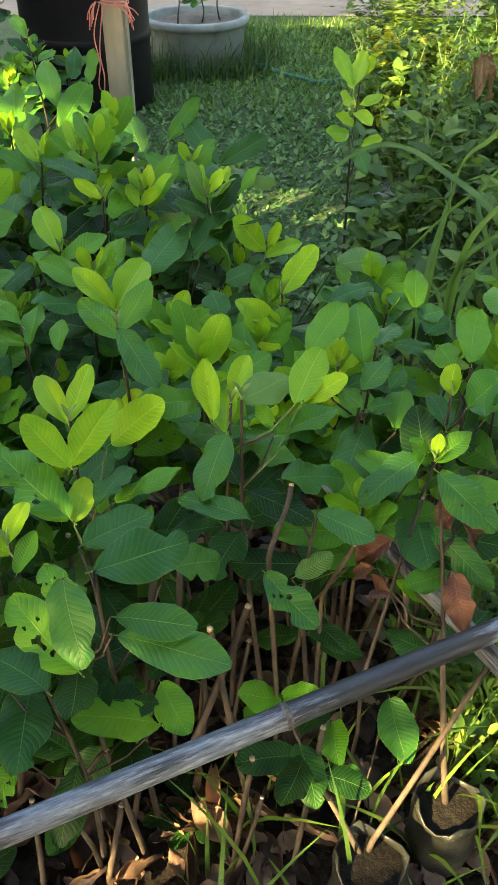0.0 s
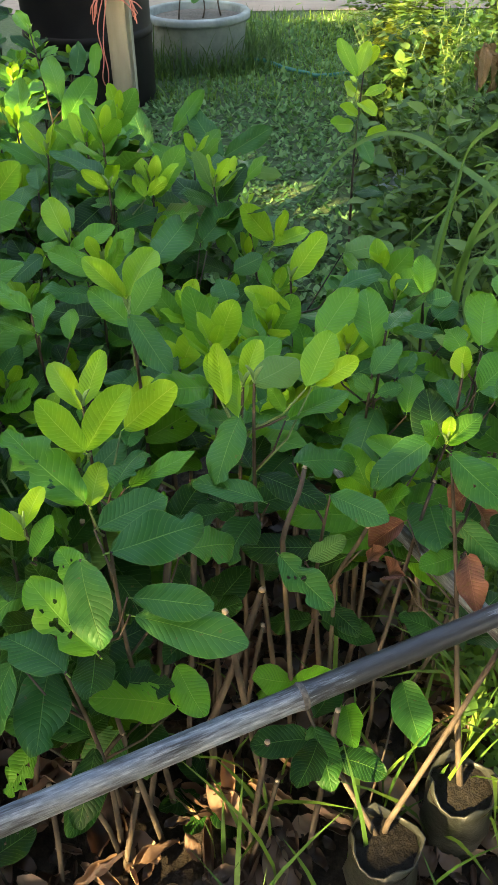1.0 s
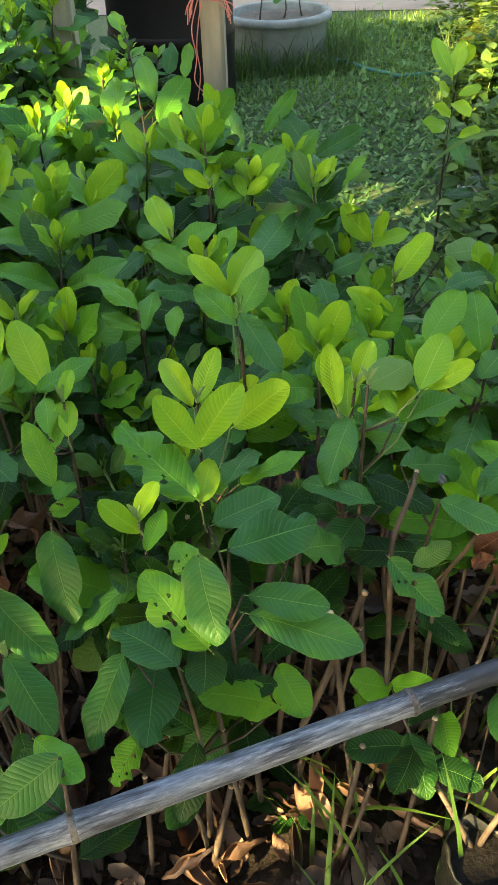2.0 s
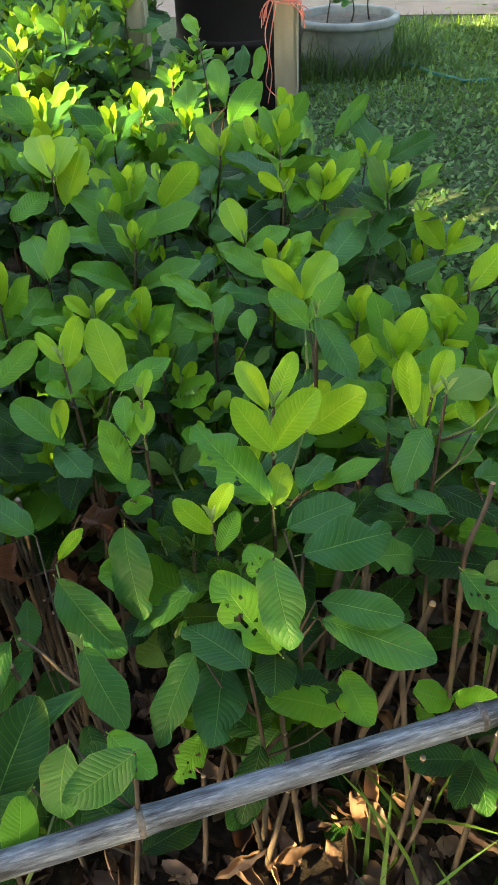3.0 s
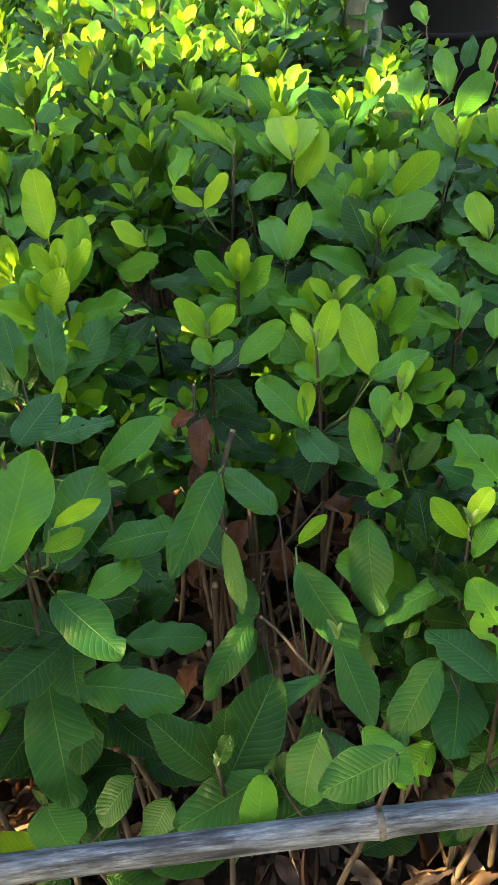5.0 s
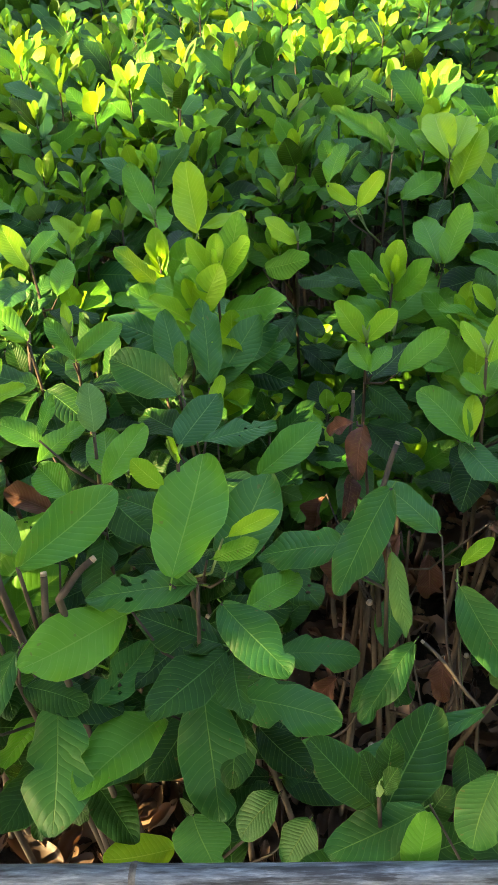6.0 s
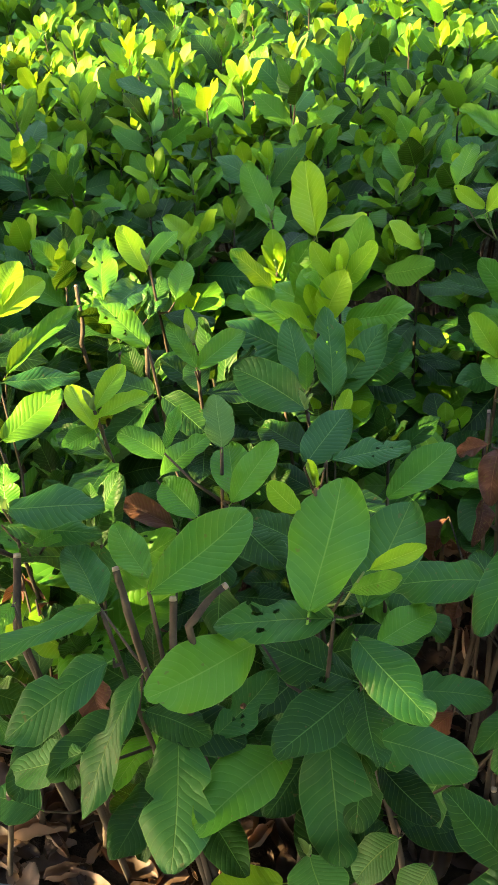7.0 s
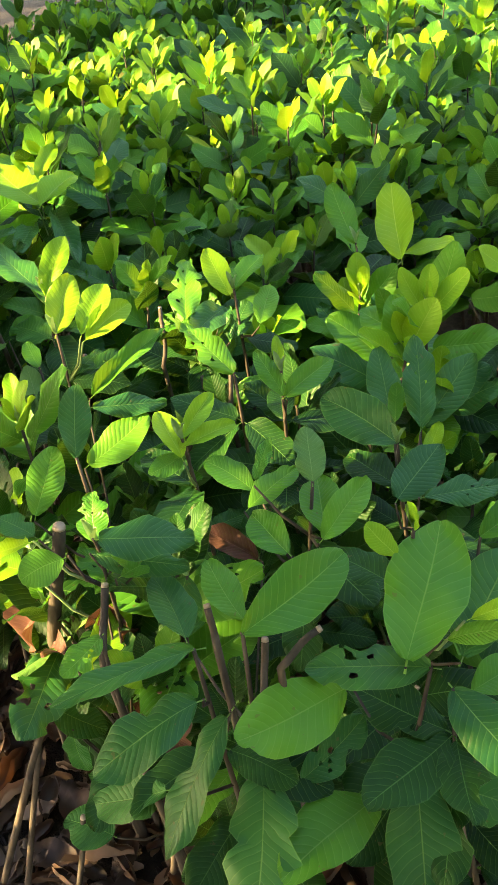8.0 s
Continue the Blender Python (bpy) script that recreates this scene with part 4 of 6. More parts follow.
fitted_seedling(-0.940, 0.491, (-0.942, 0.463, 0.696), (
    (-0.937, 0.453, 0.680, -0.977, 0.475, 0.716, 0.029, "young"),
    (-0.942, 0.463, 0.696, -0.939, 0.514, 0.726, 0.023, "young"),
    (-0.937, 0.460, 0.689, -0.908, 0.512, 0.699, 0.022, "young"),
    (-0.945, 0.465, 0.671, -0.957, 0.423, 0.676, 0.025, "mid"),
))
fitted_seedling(-1.176, 0.576, (-1.203, 0.539, 0.716), (
    (-1.203, 0.539, 0.716, -1.229, 0.605, 0.757, 0.041, "young"),
    (-1.181, 0.560, 0.710, -1.193, 0.620, 0.753, 0.038, "young"),
    (-1.175, 0.560, 0.704, -1.153, 0.626, 0.730, 0.037, "young"),
    (-1.144, 0.524, 0.651, -1.121, 0.640, 0.709, 0.027, "mid"),
))
fitted_seedling(-0.976, 0.629, (-0.976, 0.599, 0.689), (
    (-0.976, 0.599, 0.689, -1.055, 0.610, 0.736, 0.042, "eaten_mid"),
))
fitted_seedling(-1.067, 0.770, (-1.082, 0.746, 0.706), (
    (-1.087, 0.743, 0.698, -1.139, 0.771, 0.741, 0.036, "young"),
    (-1.082, 0.746, 0.706, -1.080, 0.802, 0.742, 0.032, "mid"),
    (-1.032, 0.731, 0.674, -1.046, 0.789, 0.703, 0.033, "mid"),
))
fitted_seedling(-0.906, 0.629, (-0.915, 0.609, 0.703), (
    (-0.903, 0.594, 0.682, -0.954, 0.610, 0.718, 0.024, "mid"),
    (-0.901, 0.594, 0.682, -0.880, 0.660, 0.709, 0.031, "mid"),
    (-0.915, 0.609, 0.703, -0.935, 0.632, 0.730, 0.014, "young"),
))
fitted_seedling(-0.799, 0.469, (-0.784, 0.465, 0.700), (
    (-0.762, 0.450, 0.658, -0.812, 0.502, 0.678, 0.041, "mid"),
    (-0.749, 0.424, 0.677, -0.734, 0.488, 0.708, 0.031, "mid"),
    (-0.841, 0.436, 0.665, -0.820, 0.492, 0.686, 0.033, "mid"),
    (-0.855, 0.464, 0.660, -0.913, 0.460, 0.683, 0.031, "mid"),
    (-0.834, 0.443, 0.698, -0.842, 0.477, 0.725, 0.016, "mid"),
    (-0.784, 0.465, 0.700, -0.814, 0.512, 0.726, 0.032, "pale"),
    (-0.766, 0.393, 0.678, -0.826, 0.410, 0.688, 0.034, "mid"),
))
fitted_seedling(-0.987, 0.389, (-0.996, 0.369, 0.716), (
    (-0.910, 0.307, 0.699, -0.834, 0.346, 0.705, 0.044, "mid"),
    (-0.927, 0.311, 0.667, -0.846, 0.344, 0.662, 0.032, "mid"),
    (-1.046, 0.443, 0.714, -0.992, 0.501, 0.704, 0.028, "old"),
    (-0.996, 0.369, 0.716, -1.031, 0.411, 0.764, 0.033, "old"),
    (-1.028, 0.405, 0.669, -1.002, 0.479, 0.696, 0.041, "mid"),
    (-1.013, 0.316, 0.674, -1.032, 0.367, 0.720, 0.037, "mid"),
))
fitted_seedling(-0.776, 0.312, (-0.762, 0.257, 0.694), (
    (-0.756, 0.243, 0.649, -0.806, 0.163, 0.639, 0.052, "old"),
    (-0.749, 0.265, 0.607, -0.761, 0.159, 0.549, 0.037, "mid"),
    (-0.777, 0.207, 0.555, -0.844, 0.178, 0.500, 0.041, "old"),
    (-0.762, 0.257, 0.694, -0.834, 0.166, 0.697, 0.024, "mid"),
    (-0.838, 0.436, 0.597, -0.906, 0.432, 0.624, 0.029, "dead"),
))
fitted_seedling(-0.667, 0.340, (-0.614, 0.362, 0.655), (
    (-0.674, 0.332, 0.621, -0.713, 0.241, 0.647, 0.056, "mid"),
    (-0.717, 0.265, 0.549, -0.676, 0.173, 0.510, 0.069, "eaten"),
    (-0.638, 0.310, 0.516, -0.658, 0.215, 0.544, 0.058, "mid"),
    (-0.614, 0.362, 0.655, -0.705, 0.321, 0.653, 0.042, "eaten_mid"),
    (-0.690, 0.281, 0.543, -0.666, 0.349, 0.567, 0.036, "eaten"),
))
fitted_seedling(-0.766, 0.324, (-0.734, 0.284, 0.702), (
    (-0.734, 0.284, 0.702, -0.697, 0.377, 0.733, 0.047, "mid"),
    (-0.744, 0.298, 0.699, -0.791, 0.314, 0.722, 0.030, "mid"),
    (-0.819, 0.301, 0.626, -0.884, 0.336, 0.642, 0.041, "old"),
))
fitted_seedling(-0.935, 0.322, (-0.872, 0.253, 0.645), (
    (-0.872, 0.253, 0.645, -0.878, 0.209, 0.636, 0.027, "eaten_mid"),
    (-0.956, 0.322, 0.570, -0.974, 0.310, 0.524, 0.024, "dead"),
    (-0.935, 0.319, 0.546, -0.927, 0.324, 0.505, 0.021, "dead"),
    (-0.976, 0.273, 0.531, -1.033, 0.278, 0.509, 0.030, "dead"),
))
fitted_seedling(0.277, 2.229, (0.293, 2.266, 0.648), (
    (0.271, 2.212, 0.634, 0.306, 2.282, 0.695, 0.044, "young"),
    (0.266, 2.210, 0.635, 0.230, 2.295, 0.709, 0.041, "young"),
    (0.293, 2.266, 0.648, 0.328, 2.237, 0.693, 0.041, "young"),
    (0.267, 2.223, 0.590, 0.228, 2.180, 0.625, 0.038, "young"),
    (0.288, 2.198, 0.592, 0.344, 2.196, 0.610, 0.032, "young"),
    (0.262, 2.178, 0.523, 0.196, 2.116, 0.551, 0.047, "young"),
    (0.294, 2.155, 0.501, 0.335, 2.110, 0.535, 0.041, "young"),
    (0.271, 2.187, 0.543, 0.231, 2.150, 0.585, 0.038, "young"),
    (0.282, 2.153, 0.496, 0.291, 2.059, 0.473, 0.044, "mid"),
    (0.276, 2.207, 0.569, 0.307, 2.136, 0.568, 0.038, "young"),
))
fitted_seedling(-0.146, 2.051, (-0.406, 2.060, 0.546), (
    (-0.406, 2.060, 0.546, -0.300, 2.141, 0.604, 0.059, "old"),
    (-0.257, 2.029, 0.504, -0.315, 2.127, 0.588, 0.062, "old"),
    (-0.201, 2.061, 0.545, -0.129, 2.150, 0.618, 0.042, "mid"),
    (-0.077, 2.023, 0.500, -0.170, 2.124, 0.581, 0.062, "old"),
    (-0.072, 2.022, 0.497, 0.041, 2.095, 0.546, 0.054, "old"),
    (-0.092, 1.969, 0.456, -0.185, 2.084, 0.504, 0.074, "old"),
    (-0.064, 1.985, 0.482, 0.016, 2.065, 0.474, 0.057, "old"),
    (-0.001, 2.019, 0.458, 0.069, 2.003, 0.461, 0.037, "pale"),
))
fitted_seedling(-0.511, 2.194, (-0.611, 2.451, 0.697), (
    (-0.459, 2.037, 0.580, -0.411, 2.171, 0.644, 0.073, "mid"),
    (-0.433, 2.017, 0.518, -0.441, 2.105, 0.595, 0.056, "mid"),
    (-0.522, 1.966, 0.522, -0.469, 2.067, 0.544, 0.058, "mid"),
    (-0.578, 1.997, 0.539, -0.578, 2.097, 0.603, 0.055, "young"),
    (-0.566, 2.026, 0.567, -0.602, 2.141, 0.668, 0.069, "mid"),
    (-0.489, 2.382, 0.609, -0.471, 2.457, 0.675, 0.047, "old"),
    (-0.437, 2.374, 0.599, -0.431, 2.449, 0.666, 0.044, "mid"),
    (-0.611, 2.451, 0.697, -0.669, 2.517, 0.752, 0.041, "mid"),
    (-0.505, 2.224, 0.578, -0.557, 2.337, 0.676, 0.060, "mid"),
))
fitted_seedling(0.268, 0.565, (0.219, 0.719, 0.594), (
    (0.260, 0.725, 0.545, 0.217, 0.715, 0.515, 0.029, "dead"),
    (0.253, 0.704, 0.530, 0.290, 0.695, 0.477, 0.031, "dead"),
    (0.245, 0.670, 0.476, 0.254, 0.613, 0.448, 0.037, "dead"),
    (0.165, 0.637, 0.479, 0.139, 0.678, 0.453, 0.032, "dead"),
    (0.173, 0.709, 0.496, 0.122, 0.705, 0.465, 0.032, "dead"),
    (0.151, 0.682, 0.473, 0.123, 0.697, 0.443, 0.024, "dead"),
    (0.219, 0.711, 0.517, 0.284, 0.646, 0.469, 0.035, "old"),
    (0.247, 0.700, 0.449, 0.188, 0.668, 0.454, 0.033, "mid"),
    (0.219, 0.719, 0.594, 0.280, 0.663, 0.554, 0.050, "eaten"),
), bag=True)
fitted_seedling(0.289, 0.923, (0.298, 0.924, 0.614), (
    (0.298, 0.924, 0.614, 0.318, 1.019, 0.635, 0.048, "mid"),
    (0.296, 0.828, 0.594, 0.310, 0.917, 0.595, 0.046, "mid"),
    (0.273, 0.927, 0.605, 0.267, 0.985, 0.603, 0.036, "mid"),
))
fitted_seedling(0.153, 0.489, (0.045, 0.657, 0.247), (
    (0.202, 0.694, 0.192, 0.220, 0.608, 0.171, 0.057, "old"),
    (0.045, 0.657, 0.247, -0.018, 0.630, 0.292, 0.042, "mid"),
    (0.045, 0.658, 0.246, 0.088, 0.633, 0.299, 0.037, "mid"),
    (0.113, 0.640, 0.215, 0.116, 0.579, 0.236, 0.042, "mid"),
    (0.030, 0.644, 0.196, -0.008, 0.628, 0.258, 0.035, "mid"),
), bag=True)
fitted_seedling(-0.543, 0.705, (-0.582, 0.697, 0.601), (
    (-0.582, 0.697, 0.601, -0.572, 0.651, 0.561, 0.033, "dead"),
    (-0.582, 0.661, 0.550, -0.573, 0.621, 0.536, 0.023, "dead"),
    (-0.413, 0.641, 0.554, -0.380, 0.690, 0.494, 0.041, "dead"),
    (-0.596, 0.700, 0.600, -0.629, 0.689, 0.583, 0.021, "dead"),
))

fitted_seedling(-1.635, 0.923, (-1.670, 0.931, 0.720), (
    (-1.614, 0.884, 0.700, -1.750, 0.914, 0.735, 0.083, "young"),
    (-1.602, 0.875, 0.700, -1.602, 0.971, 0.735, 0.056, "young"),
    (-1.670, 0.931, 0.720, -1.731, 0.957, 0.765, 0.041, "young"),
    (-1.661, 0.928, 0.720, -1.672, 0.993, 0.770, 0.034, "young"),
    (-1.632, 0.872, 0.660, -1.577, 0.790, 0.660, 0.042, "mid"),
    (-1.631, 0.928, 0.660, -1.459, 0.815, 0.660, 0.042, "mid"),
))
fitted_seedling(-1.354, 0.682, (-1.367, 0.660, 0.680), (
    (-1.367, 0.660, 0.680, -1.520, 0.695, 0.700, 0.050, "mid"),
    (-1.358, 0.654, 0.680, -1.368, 0.713, 0.750, 0.040, "young"),
    (-1.339, 0.699, 0.630, -1.479, 0.738, 0.640, 0.055, "old"),
    (-1.352, 0.637, 0.620, -1.448, 0.648, 0.630, 0.053, "old"),
))
fitted_seedling(-1.119, 0.760, (-1.144, 0.711, 0.660), (
    (-1.144, 0.711, 0.660, -1.222, 0.816, 0.700, 0.051, "eaten_mid"),
    (-1.131, 0.782, 0.650, -1.113, 0.691, 0.660, 0.047, "full"),
    (-1.082, 0.728, 0.640, -1.079, 0.771, 0.680, 0.039, "full"),
))
fitted_seedling(-0.959, 0.324, (-0.937, 0.322, 0.670), (
    (-1.005, 0.294, 0.660, -1.047, 0.272, 0.640, 0.029, "young"),
    (-0.958, 0.295, 0.660, -0.971, 0.255, 0.660, 0.037, "mid"),
    (-1.007, 0.303, 0.660, -1.044, 0.299, 0.680, 0.029, "full"),
    (-1.021, 0.287, 0.620, -1.053, 0.277, 0.620, 0.036, "young"),
    (-0.937, 0.322, 0.670, -0.963, 0.351, 0.700, 0.034, "eaten_mid"),
    (-0.891, 0.317, 0.660, -0.922, 0.328, 0.690, 0.021, "mid"),
    (-0.893, 0.307, 0.660, -0.880, 0.344, 0.660, 0.019, "mid"),
))
fitted_seedling(-0.961, 0.298, (-0.870, 0.365, 0.620), (
    (-0.870, 0.365, 0.620, -0.881, 0.327, 0.560, 0.050, "full"),
    (-1.009, 0.286, 0.500, -0.971, 0.192, 0.500, 0.060, "eaten_full"),
    (-0.938, 0.273, 0.520, -0.954, 0.345, 0.560, 0.038, "young"),
    (-1.025, 0.262, 0.420, -0.962, 0.283, 0.400, 0.041, "full"),
    (-0.934, 0.228, 0.280, -0.988, 0.213, 0.300, 0.051, "full"),
    (-0.990, 0.257, 0.400, -0.979, 0.245, 0.340, 0.035, "full"),
))
fitted_seedling(-1.308, 0.566, (-1.306, 0.572, 0.620), (
    (-1.306, 0.572, 0.620, -1.343, 0.586, 0.640, 0.025, "mid"),
    (-1.256, 0.511, 0.560, -1.337, 0.574, 0.620, 0.041, "pale"),
    (-1.230, 0.468, 0.550, -1.357, 0.534, 0.550, 0.049, "old"),
    (-1.442, 0.632, 0.600, -1.431, 0.676, 0.620, 0.037, "mid"),
))

fitted_seedling(-1.060, 0.330, (-1.058, 0.340, 0.560), (
    (-1.060, 0.335, 0.545, -1.110, 0.300, 0.490, 0.040, "dead"),
    (-1.075, 0.330, 0.500, -1.120, 0.280, 0.450, 0.045, "dead"),
    (-0.960, 0.330, 0.560, -0.940, 0.320, 0.500, 0.034, "dead"),
    (-0.930, 0.335, 0.500, -0.900, 0.300, 0.440, 0.038, "dead"),
    (-0.860, 0.300, 0.520, -0.830, 0.270, 0.460, 0.040, "dead"),
))

fitted_seedling(-0.088, 1.281, (-0.167, 1.225, 0.600), (
    (-0.167, 1.225, 0.600, -0.121, 1.385, 0.620, 0.062, "full"),
    (-0.096, 1.343, 0.580, -0.042, 1.436, 0.620, 0.065, "full"),
    (-0.091, 1.330, 0.570, -0.133, 1.379, 0.580, 0.052, "full"),
    (-0.047, 1.164, 0.550, -0.056, 1.204, 0.580, 0.047, "full"),
    (-0.039, 1.244, 0.570, 0.008, 1.245, 0.600, 0.043, "full"),
))
fitted_seedling(0.260, 1.097, (0.252, 1.101, 0.600), (
    (0.252, 1.101, 0.600, 0.264, 1.153, 0.640, 0.038, "mid"),
    (0.254, 1.110, 0.600, 0.209, 1.109, 0.610, 0.032, "full"),
    (0.256, 1.093, 0.590, 0.295, 1.101, 0.600, 0.036, "full"),
    (0.272, 1.020, 0.570, 0.216, 1.043, 0.580, 0.026, "full"),
    (0.265, 1.059, 0.580, 0.297, 1.101, 0.590, 0.040, "full"),
))
fitted_seedling(0.272, 0.903, (0.262, 0.867, 0.600), (
    (0.262, 0.867, 0.600, 0.261, 0.875, 0.640, 0.031, "young"),
    (0.283, 0.856, 0.590, 0.333, 0.904, 0.620, 0.054, "mid"),
    (0.313, 0.981, 0.570, 0.252, 1.011, 0.580, 0.025, "pale"),
    (0.261, 0.861, 0.550, 0.255, 0.939, 0.560, 0.035, "full"),
    (0.241, 0.851, 0.520, 0.272, 0.880, 0.550, 0.039, "full"),
))
fitted_seedling(0.164, 0.926, (0.152, 0.910, 0.580), (
    (0.152, 0.910, 0.580, 0.188, 0.931, 0.620, 0.040, "full"),
    (0.159, 0.892, 0.560, 0.192, 0.891, 0.570, 0.023, "full"),
    (0.152, 0.898, 0.560, 0.129, 0.910, 0.580, 0.023, "full"),
    (0.193, 0.924, 0.570, 0.217, 0.950, 0.590, 0.024, "full"),
))
fitted_seedling(-0.309, 1.316, (-0.256, 1.410, 0.620), (
    (-0.256, 1.410, 0.620, -0.320, 1.431, 0.620, 0.032, "full"),
    (-0.272, 1.156, 0.600, -0.328, 1.208, 0.620, 0.047, "full"),
    (-0.336, 1.334, 0.600, -0.400, 1.382, 0.600, 0.053, "full"),
    (-0.357, 1.245, 0.600, -0.405, 1.204, 0.590, 0.044, "full"),
    (-0.325, 1.335, 0.610, -0.383, 1.436, 0.620, 0.051, "full"),
))
fitted_seedling(-0.399, 1.514, (-0.410, 1.491, 0.620), (
    (-0.410, 1.491, 0.620, -0.430, 1.557, 0.650, 0.041, "full"),
    (-0.442, 1.433, 0.600, -0.455, 1.549, 0.620, 0.064, "mid"),
    (-0.344, 1.557, 0.600, -0.402, 1.638, 0.610, 0.054, "full"),
))

fitted_seedling(-0.500, 0.640, (-0.505, 0.650, 0.500), (
    (-0.520, 0.660, 0.480, -0.545, 0.630, 0.420, 0.036, "dead"),
    (-0.490, 0.700, 0.420, -0.470, 0.680, 0.350, 0.036, "dead"),
    (-0.590, 0.670, 0.400, -0.610, 0.640, 0.340, 0.034, "dead"),
    (-0.440, 0.620, 0.330, -0.430, 0.590, 0.270, 0.034, "dead"),
    (-0.560, 0.560, 0.300, -0.590, 0.540, 0.240, 0.036, "dead"),
    (-0.640, 0.720, 0.450, -0.660, 0.690, 0.390, 0.032, "dead"),
))

# pruned stems: foot, cut end, radius
bare_stem((-0.764, 0.284, 0.666), (-0.780, 0.297, 0.692), 0.0042, True)
bare_stem((-0.717, 0.279, 0.641), (-0.729, 0.303, 0.676), 0.0042, True)
bare_stem((-0.710, 0.295, 0.664), (-0.695, 0.328, 0.685), 0.0042, True)
bare_stem((-0.662, 0.380, 0.403), (-0.699, 0.420, 0.473), 0.0032, True)
bare_stem((-0.653, 0.394, 0.459), (-0.659, 0.436, 0.508), 0.0042, True)
bare_stem((-0.885, 0.256, 0.597), (-0.904, 0.294, 0.652), 0.0052, True)
bare_stem((-1.026, 0.294, 0.500), (-0.993, 0.324, 0.660), 0.0095, True)
bare_stem((-1.137, 0.157, 0.060), (-1.026, 0.243, 0.400), 0.0065, False)
bare_stem((-1.048, 0.276, 0.050), (-1.026, 0.321, 0.300), 0.0060, False)
bare_stem((-0.534, 0.602, 0.572), (-0.527, 0.650, 0.624), 0.0042, True)
bare_stem((-0.588, 0.682, 0.564), (-0.605, 0.725, 0.624), 0.0028, True)
bare_stem((0.022, 0.642, 0.532), (0.048, 0.693, 0.596), 0.0040, True)
bare_stem((-0.377, 0.469, 0.472), (-0.441, 0.489, 0.515), 0.0024, True)
bare_stem((-1.155, 0.663, 0.613), (-1.181, 0.702, 0.675), 0.0040, True)
bare_stem((-1.008, 0.621, 0.616), (-1.023, 0.651, 0.660), 0.0040, True)
bare_stem((0.150, 0.662, 0.280), (0.222, 0.777, 0.500), 0.0035, False)
bare_stem((-0.074, 0.624, 0.200), (-0.001, 0.668, 0.420), 0.0065, False)
bare_stem((-0.025, 0.521, 0.000), (0.004, 0.583, 0.220), 0.0055, False)
bare_stem((0.059, 0.527, 0.000), (0.097, 0.609, 0.250), 0.0055, False)
bare_stem((0.156, 0.501, 0.170), (0.307, 0.628, 0.400), 0.0048, False)
bare_stem((0.093, 0.698, 0.400), (0.123, 0.676, 0.520), 0.0035, False)
bare_stem((-0.198, 0.506, 0.000), (-0.168, 0.552, 0.160), 0.0060, False)
bare_stem((-0.031, 0.503, 0.000), (0.017, 0.563, 0.160), 0.0045, False)
bare_stem((-0.282, 0.491, 0.000), (-0.277, 0.537, 0.200), 0.0050, False)
bare_stem((-0.220, 0.502, 0.250), (-0.170, 0.535, 0.320), 0.0040, False)
bare_stem((-1.102, 0.165, 0.050), (-1.026, 0.247, 0.420), 0.0055, False)
bare_stem((-1.024, 0.197, 0.080), (-0.968, 0.219, 0.300), 0.0050, False)


# under: low seedlings between the fitted ones, mostly in shade-darkened leaf colour; full: the open bed
KINDS = {"under": [], "full": []}
for _k in range(12):
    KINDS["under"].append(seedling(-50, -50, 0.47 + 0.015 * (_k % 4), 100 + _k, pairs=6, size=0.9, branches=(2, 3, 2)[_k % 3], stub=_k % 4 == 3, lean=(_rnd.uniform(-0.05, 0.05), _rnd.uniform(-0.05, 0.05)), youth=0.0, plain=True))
    KINDS["full"].append(seedling(-50, -50, 0.58 + 0.015 * (_k % 5), 130 + _k, pairs=6, size=0.98, branches=(1, 2, 2)[_k % 3], stub=False, lean=(_rnd.uniform(-0.05, 0.05), _rnd.uniform(-0.05, 0.05)), youth=(0.15, 0.7)[_k % 2]))


# thin bare stems in the hollow
for _k in range(16):
    _a, _d = _rnd.uniform(0, 6.283), _rnd.uniform(0.3, 1.0)
    _x, _y = -0.53 + 0.17 * _d * math.cos(_a), 0.62 + 0.18 * _d * math.sin(_a)
    bare_stem((_x, _y, 0.0), (_x + _rnd.gauss(0.0, 0.03), _y + _rnd.gauss(0.0, 0.03), _rnd.uniform(0.30, 0.52)), _rnd.uniform(0.003, 0.0055), False)

# more pruned stems in the open front of the bed
for _k in range(15):
    _x = _rnd.uniform(-0.34, 0.30)
    _y = 0.34 + 0.466 * (_x + 0.287) + _rnd.uniform(0.12, 0.34)
    if min((_x - a) ** 2 + (_y - b) ** 2 for a, b in FITTED) > 0.0012:
        bare_stem((_x, _y, 0.0), (_x + _rnd.gauss(0.03, 0.03), _y + _rnd.gauss(0.01, 0.03), _rnd.uniform(0.22, 0.50)), _rnd.uniform(0.0035, 0.0065), False)


